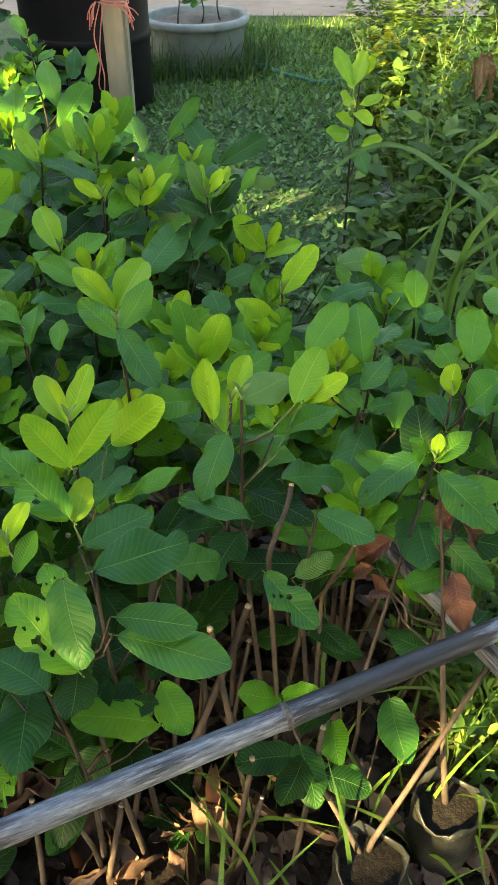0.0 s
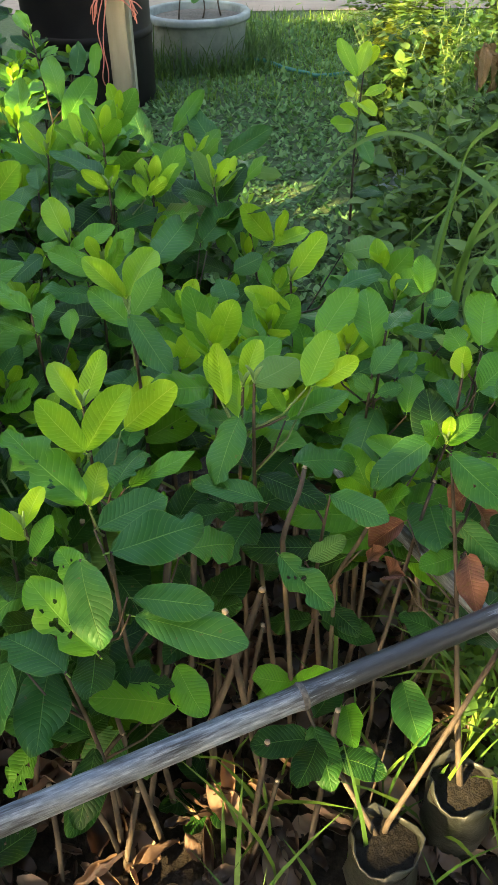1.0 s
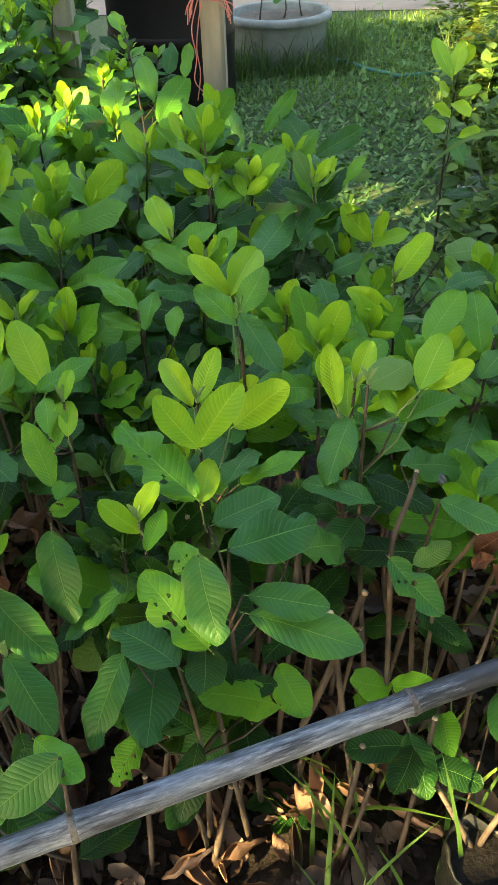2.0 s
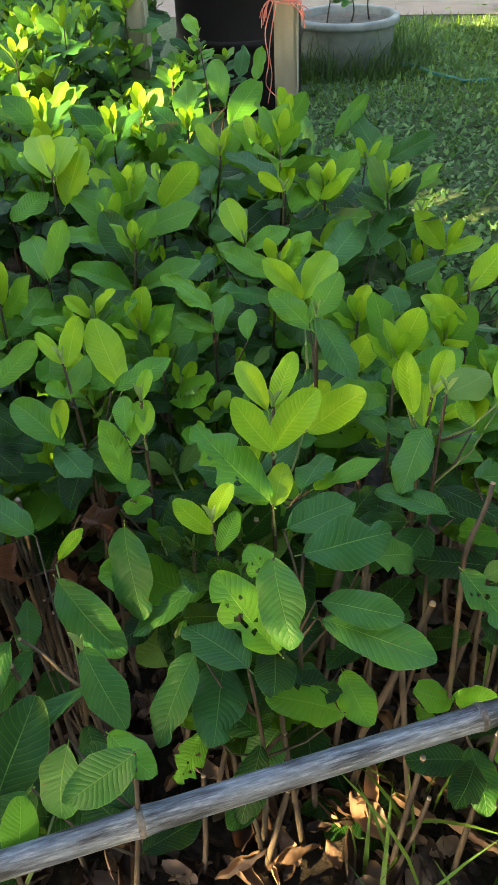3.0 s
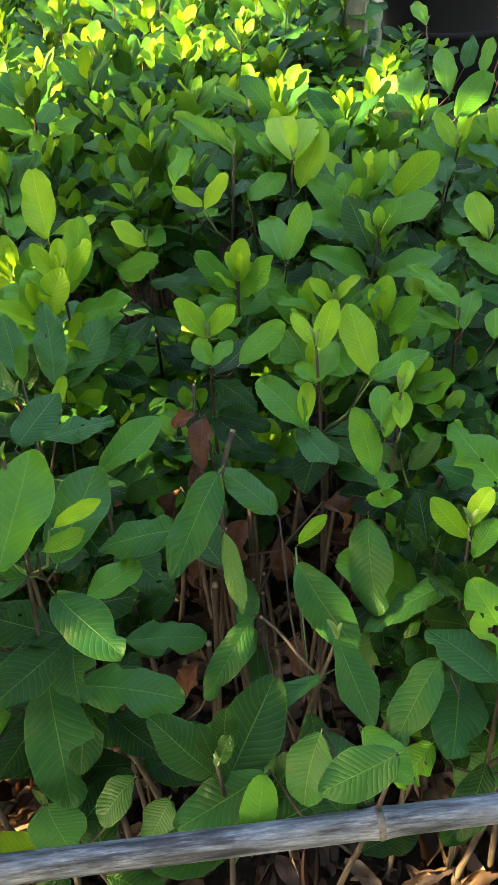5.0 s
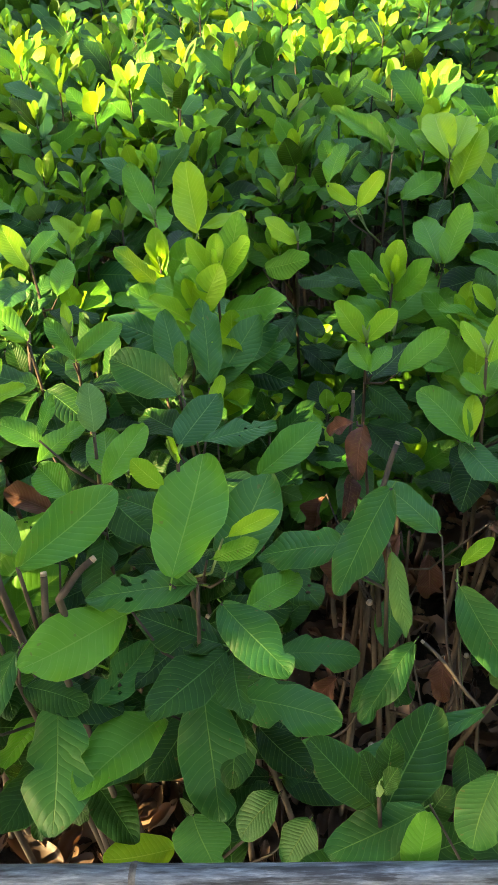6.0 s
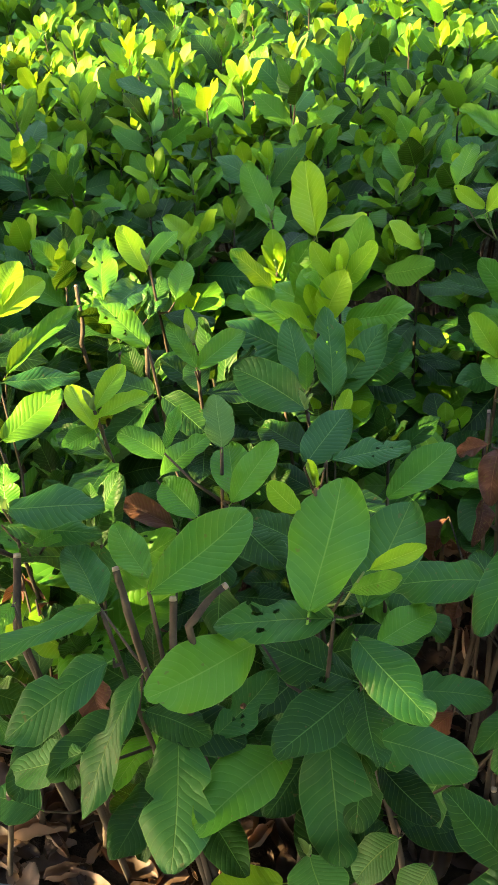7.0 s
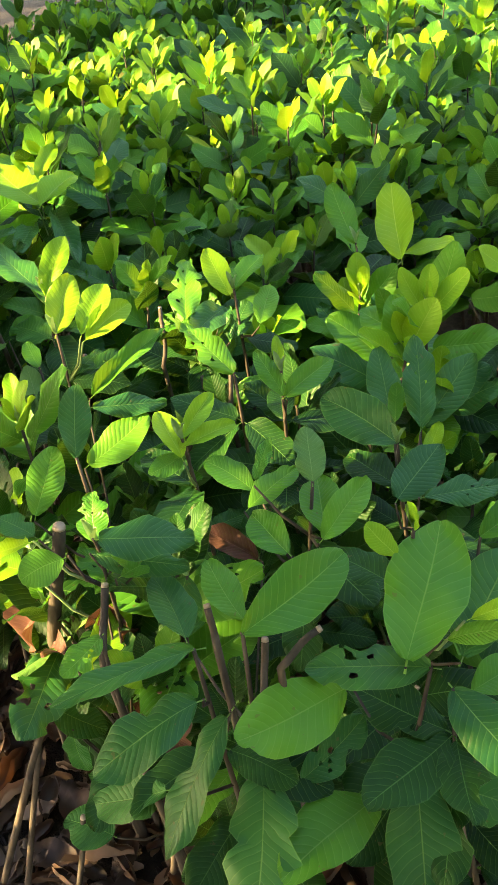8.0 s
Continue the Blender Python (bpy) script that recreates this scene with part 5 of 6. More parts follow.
def far_seedlings(places, rnd):
    """The back of the bed, too many to count: stems and leaves in one mesh."""
    mats = [STEM]
    coarse = {}   # a plainer leaf for each age
    for k, pool in enumerate(BLADES.values()):
        plain = leaf_mesh("leaf", pool[0].materials[0], 500 + k, 0.4, 0.1, 0.03, 1.05, rows=6, cols=4)
        coarse.update({d.name: plain for d in pool})
    sources = []
    for t in KINDS["full"]:
        rows = []
        for o in t.children:
            d = coarse.get(o.data.name, o.data)
            m = d.materials[0]
            if m not in mats:
                mats.append(m)
            uvs = [tuple(l.uv) for l in d.uv_layers[0].data] if d.uv_layers else None
            rows.append((o.matrix_basis.copy(), [v.co.copy() for v in d.vertices], [(tuple(p.vertices), p.loop_start) for p in d.polygons], uvs, mats.index(m)))
        sources.append(rows)
    verts, faces, loops, index = [], [], [], []
    for x, y in places:
        m = pose(x, y, 0, rz=rnd.uniform(-75, 75)) @ Matrix.Diagonal((1, 1, rnd.uniform(0.98, 1.15) * (0.75 if y > 1.9 and x > -0.95 else 1.0), 1))
        for basis, cos, polys, uvs, slot in sources[rnd.randrange(len(sources))]:
            k = len(verts)
            mm = m @ basis
            verts += [mm @ c for c in cos]
            for vs, s in polys:
                faces.append([i + k for i in vs])
                index.append(slot)
                loops += uvs[s:s + len(vs)] if uvs else [(0.3, 0.3)] * len(vs)
    data = bpy.data.meshes.new("seedling_bed")
    data.from_pydata(verts, [], faces)
    data.uv_layers.new(name="UVMap").data.foreach_set("uv", np.array(loops, dtype=np.float32).ravel())
    data.polygons.foreach_set("material_index", np.array(index, dtype=np.int32))
    for m in mats:
        data.materials.append(m)
    data.shade_smooth()
    tagged(part("seedling_bed", data, None), "dense mass of green guava seedlings at the back of the bed", "seedlings", kind="stuff")


_far = []
_y = -0.4
while _y < 4.5:
    _step = 0.110 if _y < 1.6 else (0.118 if _y < 2.3 else 0.132)
    _x = -3.5 + _rnd.uniform(0, 0.1)
    while _x < 0.5:
        px, py = _x + _rnd.uniform(-0.03, 0.03), _y + _rnd.uniform(-0.03, 0.03)
        near = min([(px - a) ** 2 + (py - b) ** 2 for a, b in FITTED], default=1) ** 0.5
        if in_bed(px, py) and px > max(-1.35 - 1.35 * py, -3.4) and near > 0.04:
            if py > 1.38 or px < -1.5:
                if near > 0.08:
                    _far.append((px, py))
            else:
                m = pose(px, py, 0, rz=_rnd.uniform(-75, 75)) @ Matrix.Diagonal((1, 1, _rnd.uniform(0.93, 1.08), 1))
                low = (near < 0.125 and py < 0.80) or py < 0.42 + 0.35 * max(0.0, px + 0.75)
                pick = _rnd.randrange(12)
                if px > -0.32 and py < 0.64 + 0.40 * px + (0.06 if px > 0 else 0):
                    _x += _step   # the open front of the bed
                    continue
                if in_hollow(px, py):
                    _x += _step   # a hollow with no seedling in it
                    continue
                if low and -1.7 < px < -0.66 and py < (0.30 if px < -0.95 else 0.38):
                    _x += _step   # bare stems and litter along the front
                    continue
                if low and px < -0.85:
                    m = m @ Matrix.Diagonal((1, 1, 1.18, 1))
                if near < 0.125 and py >= 0.80:
                    m = m @ Matrix.Diagonal((1, 1, 0.86 if px > -0.5 else 0.70, 1))
                plant = copy_thing(KINDS["under" if low else "full"][pick], Matrix.Identity(4))
                plant.matrix_basis = m
                for o in [c for c in plant.children if c.name.startswith("leaf")]:
                    if before_rail(m @ o.matrix_basis @ Vector((0, 1, 0))):
                        bpy.data.objects.remove(o)
        _x += _step
    _y += _step
far_seedlings(_far, _rnd)
for _t in [t for pool in KINDS.values() for t in pool]:
    for _o in [*_t.children_recursive, _t]:
        bpy.data.objects.remove(_o)


# ---- leaf litter, lawn and grasses ----
def scatter(name, count, place, build, mat, label, category, seed):
    """Many small pieces joined into one object of stuff."""
    rnd = random.Random(seed)
    verts, faces = [], []
    for _ in range(count):
        p = place(rnd)
        if p is None:
            continue
        v, f = build(rnd, p)
        faces += [tuple(i + len(verts) for i in q) for q in f]
        verts += v
    data = bpy.data.meshes.new(name)
    data.from_pydata(verts, [], faces)
    data.shade_smooth()
    ob = part(name, data, mat)
    return tagged(ob, label, category, kind="stuff")


def small_leaf(rnd, p, length, lift, ratio=0.5, cup=0.25):
    a, e = rnd.uniform(0, 6.283), radians(lift)
    d = Vector((math.cos(a) * math.cos(e), math.sin(a) * math.cos(e), math.sin(e)))
    s = Vector((-math.sin(a), math.cos(a), rnd.uniform(-0.4, 0.4))).normalized() * length * ratio * 0.5
    n = d.cross(s).normalized() * length * cup * -0.5
    p = Vector(p)
    v = [p, p + d * length * 0.35 + s * 0.85 + n, p + d * length * 0.75 + s * 0.75 + n, p + d * length, p + d * length * 0.75 - s * 0.75 + n, p + d * length * 0.35 - s * 0.85 + n, p + d * length * 0.5]
    return [tuple(q) for q in v], [(0, 6, 1), (1, 6, 2), (2, 6, 3), (0, 5, 6), (5, 4, 6), (4, 3, 6)]


def pointed_leaf(rnd, p, length, lift, ratio=0.5, cup=0.25):
    """A small folded leaf with a rounded flank and a drawn-out tip."""
    a, e = rnd.uniform(0, 6.283), radians(lift)
    d = Vector((math.cos(a) * math.cos(e), math.sin(a) * math.cos(e), math.sin(e)))
    s = Vector((-math.sin(a), math.cos(a), rnd.uniform(-0.5, 0.5))).normalized() * length * ratio * 0.5
    n = d.cross(s).normalized()
    n = n if n.z > 0 else -n
    droop = rnd.uniform(-0.05, 0.35)
    p = Vector(p)
    v, spine = [], []
    for u, w in ((0.0, 0.06), (0.15, 0.62), (0.35, 1.0), (0.6, 0.88), (0.82, 0.45), (1.0, 0.02)):
        c = p + d * length * u - n * length * droop * u * u
        up = n * length * cup * 0.4 * w * ratio
        v += [c - s * w + up, c, c + s * w + up]
    f = []
    for k in range(5):
        f += [(3 * k, 3 * k + 1, 3 * k + 4, 3 * k + 3), (3 * k + 1, 3 * k + 2, 3 * k + 5, 3 * k + 4)]
    return [tuple(q) for q in v], f


def curled(rnd, p):
    """A dry curled leaf lying on the ground."""
    a, length = rnd.uniform(0, 6.283), (rnd.uniform(0.05, 0.095) if rnd.random() < 0.45 else rnd.uniform(0.018, 0.045))
    w, roll, tilt = length * rnd.uniform(0.3, 0.5), rnd.uniform(0.4, 2.8), rnd.uniform(-0.6, 1.2)
    ph, kink = rnd.uniform(0, 6.28), rnd.uniform(0.02, 0.09)
    out, faces = [], []
    for i in range(11):
        u = i / 10
        half = w * 0.5 * max(math.sin(math.pi * (0.04 + 0.92 * u)), 0.05) ** 0.7
        for j in range(5):
            b = (j - 2) / 2 * roll
            x, z = half * math.sin(b) / max(roll, 0.5) * 1.5, half * (1 - math.cos(b)) * 0.9 + 0.02 * length * math.sin(14 * u) * abs(j - 2)
            yy = (u - 0.5) * length
            z += kink * length * math.sin(7 * u + ph + 1.3 * j) + kink * 0.6 * length * math.sin(17 * u - 2 * j + ph) + abs(yy) * tilt * 0.25 + 0.006 + (0.010 if i % 2 else 0.0) * length * (1 + abs(j - 2))
            out.append((p[0] + math.cos(a) * x - math.sin(a) * yy, p[1] + math.sin(a) * x + math.cos(a) * yy, p[2] + z))
    for i in range(10):
        for j in range(4):
            k = i * 5 + j
            faces.append((k, k + 1, k + 6, k + 5))
    return out, faces


def blade(rnd, p, length, width, lean=0.6):
    a, l = rnd.uniform(0, 6.283), rnd.uniform(0.2, 1.0) * lean
    d = Vector((math.cos(a), math.sin(a), 0))
    s = Vector((-math.sin(a), math.cos(a), 0))
    v = []
    for i in range(6):
        u = i / 5
        c = Vector(p) + Vector((0, 0, length * (u - 0.35 * l * u * u))) + d * length * l * u * u
        h = width * 0.5 * (1 - u) ** 0.6 * (0.7 + 0.6 * min(u * 3, 1))
        v += [tuple(c - s * h), tuple(c + s * h)]
    return v, [(2 * i, 2 * i + 1, 2 * i + 3, 2 * i + 2) for i in range(5)]


def bed_place(rnd):
    x, y = rnd.uniform(-1.6, 0.6), rnd.uniform(-0.5, 1.3)
    return (x, y, 0.002 + rnd.uniform(0, 0.03)) if in_bed(x, y) or (in_bed(x, y + 0.30) and rnd.random() < 0.9) else None


scatter("leaf_litter", 5200, bed_place, curled, LITTER, "dry curled brown fallen leaves on dark soil between the bags", "dead leaves", 3)


def lawn_place(rnd):
    y = 1.0 + 5.2 * rnd.random() ** 1.5
    x = rnd.uniform(-0.9, 1.1) + 0.12 * (y - 1)
    return None if (in_bed(x, y) or in_bed(x + 0.05, y - 0.05)) else (x, y, 0.0 + 0.02 * rnd.random())


scatter("lawn", 26000, lawn_place, lambda r, p: (pointed_leaf if p[1] < 2.6 else small_leaf)(r, p, r.uniform(0.018, 0.042), r.uniform(-5, 60), 0.62), LAWN, "low creeping green lawn weeds", "lawn", 4)
scatter("lawn_grass", 9000, lambda r: (r.uniform(-1.2, 2.2), r.uniform(4.2, 6.4), 0), lambda r, p: blade(r, p, r.uniform(0.03, 0.08), 0.006, 0.9), GRASS, "short sunlit lawn grass by the road", "grass", 5)


def front_right(rnd):
    x, y = rnd.gauss(0.5, 0.18), rnd.gauss(0.75, 0.2)
    return (x, y, 0) if x > 0.2 and y < 1.2 and math.hypot(x - 0.27, y - 0.56) > 0.06 and x > 0.30 + 0.3 * (0.7 - y) else None


scatter("tall_grass", 420, front_right, lambda r, p: blade(r, p, r.uniform(0.10, 0.34), r.uniform(0.006, 0.011), 0.7), GRASS, "bright green grass blades among the bags", "grass", 6)
def front_bare(rnd):
    x = rnd.uniform(-0.1, 0.42)
    return (x, 0.42 + 0.40 * (x + 0.1) + rnd.gauss(0.06, 0.10), 0)


scatter("sparse_grass", 70, front_bare, lambda r, p: blade(r, p, r.uniform(0.12, 0.32), r.uniform(0.005, 0.009), 0.8), GRASS, "sparse green grass blades between the bags", "grass", 16)
scatter("ground_weeds", 2600, front_right, lambda r, p: pointed_leaf(r, (p[0], p[1], r.uniform(0, 0.14)), r.uniform(0.014, 0.034), r.uniform(-10, 50), 0.5), WEED, "small leafy weeds growing between the bags", "weeds", 8)


# ---- planter, post, drum, hose ----
def planter(x, y):
    ob = empty("planter", pose(x, y, 0), "round pale concrete planter with a thick rim on the lawn", "planter")
    wall = lathe(bmesh.new(), [(0.245, 0.0), (0.268, 0.02), (0.282, 0.215), (0.284, 0.222), (0.304, 0.226), (0.308, 0.236), (0.308, 0.258), (0.300, 0.266), (0.272, 0.266), (0.266, 0.258), (0.262, 0.19)], 56)
    smooth(part("wall", wall, CONCRETE, ob))
    bm = bmesh.new()
    bm.faces.new([bm.verts.new((0.27 * math.cos(k * 0.2618), 0.27 * math.sin(k * 0.2618), 0.225)) for k in range(24)])
    part("soil", bm, DRY_SOIL, ob)
    return ob


PLANTER = (-0.305, 5.16)
planter(*PLANTER)


def post(x, y, width, height, label):
    bm = bmesh.new()
    bmesh.ops.create_cube(bm, size=1)
    bmesh.ops.scale(bm, vec=(width, width, height), verts=bm.verts)
    bmesh.ops.subdivide_edges(bm, edges=[e for e in bm.edges if abs(e.verts[0].co.z - e.verts[1].co.z) > 0.1], cuts=8)
    bmesh.ops.bevel(bm, geom=[e for e in bm.edges if abs(e.verts[0].co.z - e.verts[1].co.z) > 0.01], offset=width * 0.14, segments=2, affect="EDGES")
    for v in bm.verts:
        v.co.x += 0.004 * noise.noise(v.co * 5)
        v.co.y += 0.004 * noise.noise(v.co * 5 + Vector((7, 0, 0)))
    ob = part("post", bm, POST)
    ob.matrix_basis = pose(x, y, height / 2 - 0.06)
    return tagged(ob, label, "post")


post(-0.355, 2.40, 0.062, 1.5, "weathered pale grey concrete post with pink string")
post(-0.92, 2.95, 0.07, 1.5, "weathered pale grey post among the seedlings")


def drum(x, y, radius, height):
    ob = empty("drum", pose(x, y, 0), "tall black plastic drum behind the post", "drum")
    prof = [(radius * 0.97, 0.0), (radius, 0.03), (radius, height * 0.33), (radius * 1.015, height * 0.345), (radius, height * 0.36), (radius, height * 0.66), (radius * 1.015, height * 0.675), (radius, height * 0.69), (radius, height - 0.03), (radius * 0.95, height), (0.02, height + 0.005)]
    smooth(part("body", lathe(bmesh.new(), prof, 48), DRUM, ob))
    for z in (0.34, 0.67):
        hoop = [(radius * 0.998, height * z - 0.022), (radius * 1.022, height * z - 0.012), (radius * 1.022, height * z + 0.012), (radius * 0.998, height * z + 0.022)]
        smooth(part("hoop", lathe(bmesh.new(), hoop, 48), DRUM, ob))
    smooth(part("lid", lathe(bmesh.new(), [(radius * 1.0, height - 0.045), (radius * 1.03, height - 0.04), (radius * 1.03, height + 0.004), (radius * 0.98, height + 0.014), (0.01, height + 0.016)], 48), DRUM, ob))
    return ob


drum(-0.80, 4.40, 0.31, 0.95)


# ---- unseen trees, added round the nursery to shade the bed ----
# sunlit places: x, y, z and radius; crown leaves in their sun rays are left out
BACK_GAPS = (
    (-0.56, 1.90, 0.64, 0.07), (-0.50, 1.80, 0.63, 0.03), (-0.85, 2.01, 0.68, 0.09), (-1.19, 2.21, 0.68, 0.20),
    (-0.74, 1.86, 0.70, 0.04), (-1.80, 2.20, 0.70, 0.34), (-1.44, 1.50, 0.70, 0.12), (-2.05, 2.15, 0.70, 0.28),
    (-1.52, 1.80, 0.70, 0.16), (-1.39, 1.42, 0.70, 0.04), (-2.08, 1.62, 0.70, 0.22), (-1.75, 1.31, 0.70, 0.08),
    (-1.72, 0.97, 0.70, 0.09), (-1.42, 2.37, 0.70, 0.18), (-1.66, 2.45, 0.70, 0.26), (-2.46, 2.11, 0.70, 0.30),
    (-2.04, 1.88, 0.70, 0.22), (-1.32, 1.08, 0.70, 0.0), (0.80, 4.20, 0.30, 0.38), (0.55, 6.20, 0.00, 0.20), (0.45, 5.90, 0.00, 0.15),
    (0.85, 5.30, 0.45, 0.25),
)
FRONT_GAPS = (
    (-1.15, 0.79, 0.70, 0.02), (-1.05, 0.65, 0.68, 0.02), (-0.99, 0.49, 0.68, 0.015), (-1.27, 0.64, 0.70, 0.04),
    (-0.92, 0.38, 0.68, 0.01), (-1.21, 0.47, 0.68, 0.0), (-1.42, 0.67, 0.70, 0.03), (-0.95, 0.35, 0.70, -0.01),
    (-1.08, 0.34, 0.50, 0.07), (-0.97, 0.33, 0.50, 0.03), (-1.06, 0.83, 0.66, -0.02),
    (-0.215, 0.651, 0.62, -0.03),
)
GROUND_GAPS = (
    (-0.16, 0.58, 0.02, -0.03), (-0.04, 0.63, 0.02, -0.02), 
    (0.38, 0.78, 0.05, 0.01), (0.36, 0.60, 0.02, -0.03), (-0.30, 0.67, 0.05, -0.04),
    (-0.83, 0.44, 0.02, 0.02), (-0.78, 0.46, 0.02, 0.01), (-0.68, 0.27, 0.30, -0.05), (0.48, 0.74, 0.10, 0.04),
)


SUN_SIDE = SUN_DIR.cross(Vector((0, 0, 1))).normalized()
SUN_UP = SUN_SIDE.cross(SUN_DIR).normalized()
gaps = [(Vector(g[:3]).dot(SUN_SIDE), Vector(g[:3]).dot(SUN_UP), (g[3] + reach) ** 2) for places, reach in ((BACK_GAPS, 0.045), (FRONT_GAPS, 0.060), (GROUND_GAPS, 0.072)) for g in places]


# an added shade caster out of view, its crown pierced towards the sunlit places
def shade_tree(x, y, height, radius, seed, count=13000, big=1.0):
    rnd = random.Random(seed)
    ob = empty("tree", pose(x, y, 0), "unseen leafy tree added to shade the nursery bed", "tree", "trees round the nursery")
    bm = bmesh.new()
    tube(bm, [(0, 0, -0.1), (0.05, 0, height * 0.3), (0.0, 0.08, height * 0.6), (0.05, 0, height * 0.95)], [0.13, 0.10, 0.07, 0.02], 10)
    for k in range(9):
        a = k * 0.7
        z = height * (0.35 + 0.05 * k)
        tube(bm, [(0, 0, z), (0.5 * radius * math.cos(a), 0.5 * radius * math.sin(a), z + 0.35), (0.95 * radius * math.cos(a), 0.95 * radius * math.sin(a), z + 0.5)], [0.05, 0.03, 0.01], 6)
    smooth(part("trunk", bm, STEM, ob))
    verts, faces = [], []
    for _ in range(count):
        u = Vector((rnd.gauss(0, 1), rnd.gauss(0, 1), rnd.gauss(0, 1))).normalized() * rnd.uniform(0.1, 1) ** 0.45
        p = Vector((u.x * radius, u.y * radius, height * 0.60 + u.z * height * 0.48))
        w = p + Vector((x, y, 0))
        if noise.noise(w * 1.3) < -0.6:
            continue
        v, f = small_leaf(rnd, p, big * rnd.uniform(0.09, 0.17), rnd.uniform(-50, 40), 0.6)
        w = Vector(v[6]) + Vector((x, y, 0))
        e, up = w.dot(SUN_SIDE), w.dot(SUN_UP)
        if any((e - g[0]) ** 2 + (up - g[1]) ** 2 < g[2] for g in gaps) and rnd.random() < 0.97:
            continue
        faces += [tuple(i + len(verts) for i in q) for q in f]
        verts += v
    data = bpy.data.meshes.new("crown")
    data.from_pydata(verts, [], faces)
    part("crown", data, TREE, ob)
    return ob


# unseen trees, mostly on the sun's side, added to keep the bed in shade
for _k, (_x, _y, _h, _r) in enumerate(((-1.4, -3.7, 7.4, 1.8), (-3.1, -3.2, 7.6, 2.0), (-4.69, -1.72, 7.6, 2.0), (-5.54, -0.79, 7.4, 1.7), (-6.1, 0.1, 7.0, 1.7), (-6.4, 1.6, 6.6, 1.7), (0.6, -4.0, 7.4, 2.0))):
    shade_tree(_x, _y, _h, _r, 40 + _k, 20000)
# coarser unseen trees, added to close off the low sky
for _k, (_x, _y, _h, _r) in enumerate(((3.4, -3.0, 7.0, 2.4), (5.4, 0.2, 7.0, 2.5), (6.2, 4.6, 6.5, 2.6), (4.8, 10.8, 6.5, 3.0), (-1.0, 12.4, 6.5, 3.0), (-7.0, 10.4, 6.5, 3.0), (-9.0, 4.8, 6.5, 2.8))):
    shade_tree(_x, _y, _h, _r, 60 + _k, 4000, 0.85 * _r)


# ---- weeds, long grass and bush beyond the bed ----
def weed(seed, height, leaf_size, count, name="weed", mat=WEED, label="leafy green garden weed beside the lawn", category="weed"):
    rnd = random.Random(seed)
    ob = empty(name, pose(0, 0, 0), label, category, "weeds beside the bed" if name == "weed" else "")
    bm = bmesh.new()
    tips = []
    for k in range(rnd.randint(3, 5)):
        a, s = rnd.uniform(0, 6.283), rnd.uniform(0.15, 0.45)
        top = Vector((math.cos(a) * s * height, math.sin(a) * s * height, height * rnd.uniform(0.7, 1.05)))
        line = bend((0, 0, -0.01), top, rnd, 6, 0.02)
        tube(bm, line, [0.0035 - 0.0004 * j for j in range(7)], 5)
        tips.append(line)
    smooth(part("stem", bm, GREEN_STEM, ob))
    verts, faces = [], []
    for _ in range(count):
        line = rnd.choice(tips)
        u = rnd.uniform(0.15, 1.0) * 6
        p = line[int(min(u, 5))].lerp(line[int(min(u, 5)) + 1], u - int(min(u, 5)))
        p = p + Vector((rnd.gauss(0, 0.03), rnd.gauss(0, 0.03), rnd.gauss(0, 0.02))) * height * 2
        v, f = pointed_leaf(rnd, p, leaf_size * rnd.uniform(0.6, 1.3), rnd.uniform(-25, 55), rnd.uniform(0.45, 0.65))
        faces += [tuple(i + len(verts) for i in q) for q in f]
        verts += v
    data = bpy.data.meshes.new("foliage")
    data.from_pydata(verts, [], faces)
    data.shade_smooth()
    part("foliage", data, mat, ob)
    return ob


_rw = random.Random(21)
_weeds = [weed(300 + k, (0.26, 0.36, 0.46)[k % 3], (0.055, 0.07, 0.042)[k % 3], 95) for k in range(7)]
_n_weeds = 0
while _n_weeds < 115:
    wx, wy = _rw.uniform(0.22, 1.9), _rw.uniform(1.15, 4.6)
    edge = 0.26 + 0.04 * (wy - 1.2) if wy < 3.4 else 0.5
    if wx < edge + _rw.uniform(0, 0.12) or wx > 0.55 + 0.28 * wy:
        continue
    m = pose(wx, wy, 0, rz=_rw.uniform(0, 360)) @ Matrix.Diagonal((1, 1, _rw.uniform(0.75, 1.15), 1))
    copy_thing(_weeds[_rw.randrange(7)], Matrix.Identity(4)).matrix_basis = m
    _n_weeds += 1
for _t in _weeds:
    for _o in [*_t.children_recursive, _t]:
        bpy.data.objects.remove(_o)

_bush = weed(401, 1.0, 0.030, 3800, "bush", BUSH, "feathery green bush beyond the lawn", "bush")
_bush.matrix_basis = pose(0.90, 5.6, 0) @ Matrix.Diagonal((2.0, 1.3, 0.85, 1))
_bush = weed(402, 0.9, 0.04, 3200, "bush", BUSH, "sunlit yellow-green bush at the lawn's edge", "bush")
_bush.matrix_basis = pose(1.40, 4.9, 0) @ Matrix.Diagonal((1.3, 1.2, 0.8, 1))
# the bush's sunlit patch: its yellow glow comes largely from the leaf colour
_bush = weed(403, 0.5, 0.034, 1700, "bush", SUNLIT_BUSH, "low yellow-green bush in a patch of sun", "bush")
_bush.matrix_basis = pose(0.82, 4.25, 0) @ Matrix.Diagonal((1.3, 1.1, 0.85, 1))


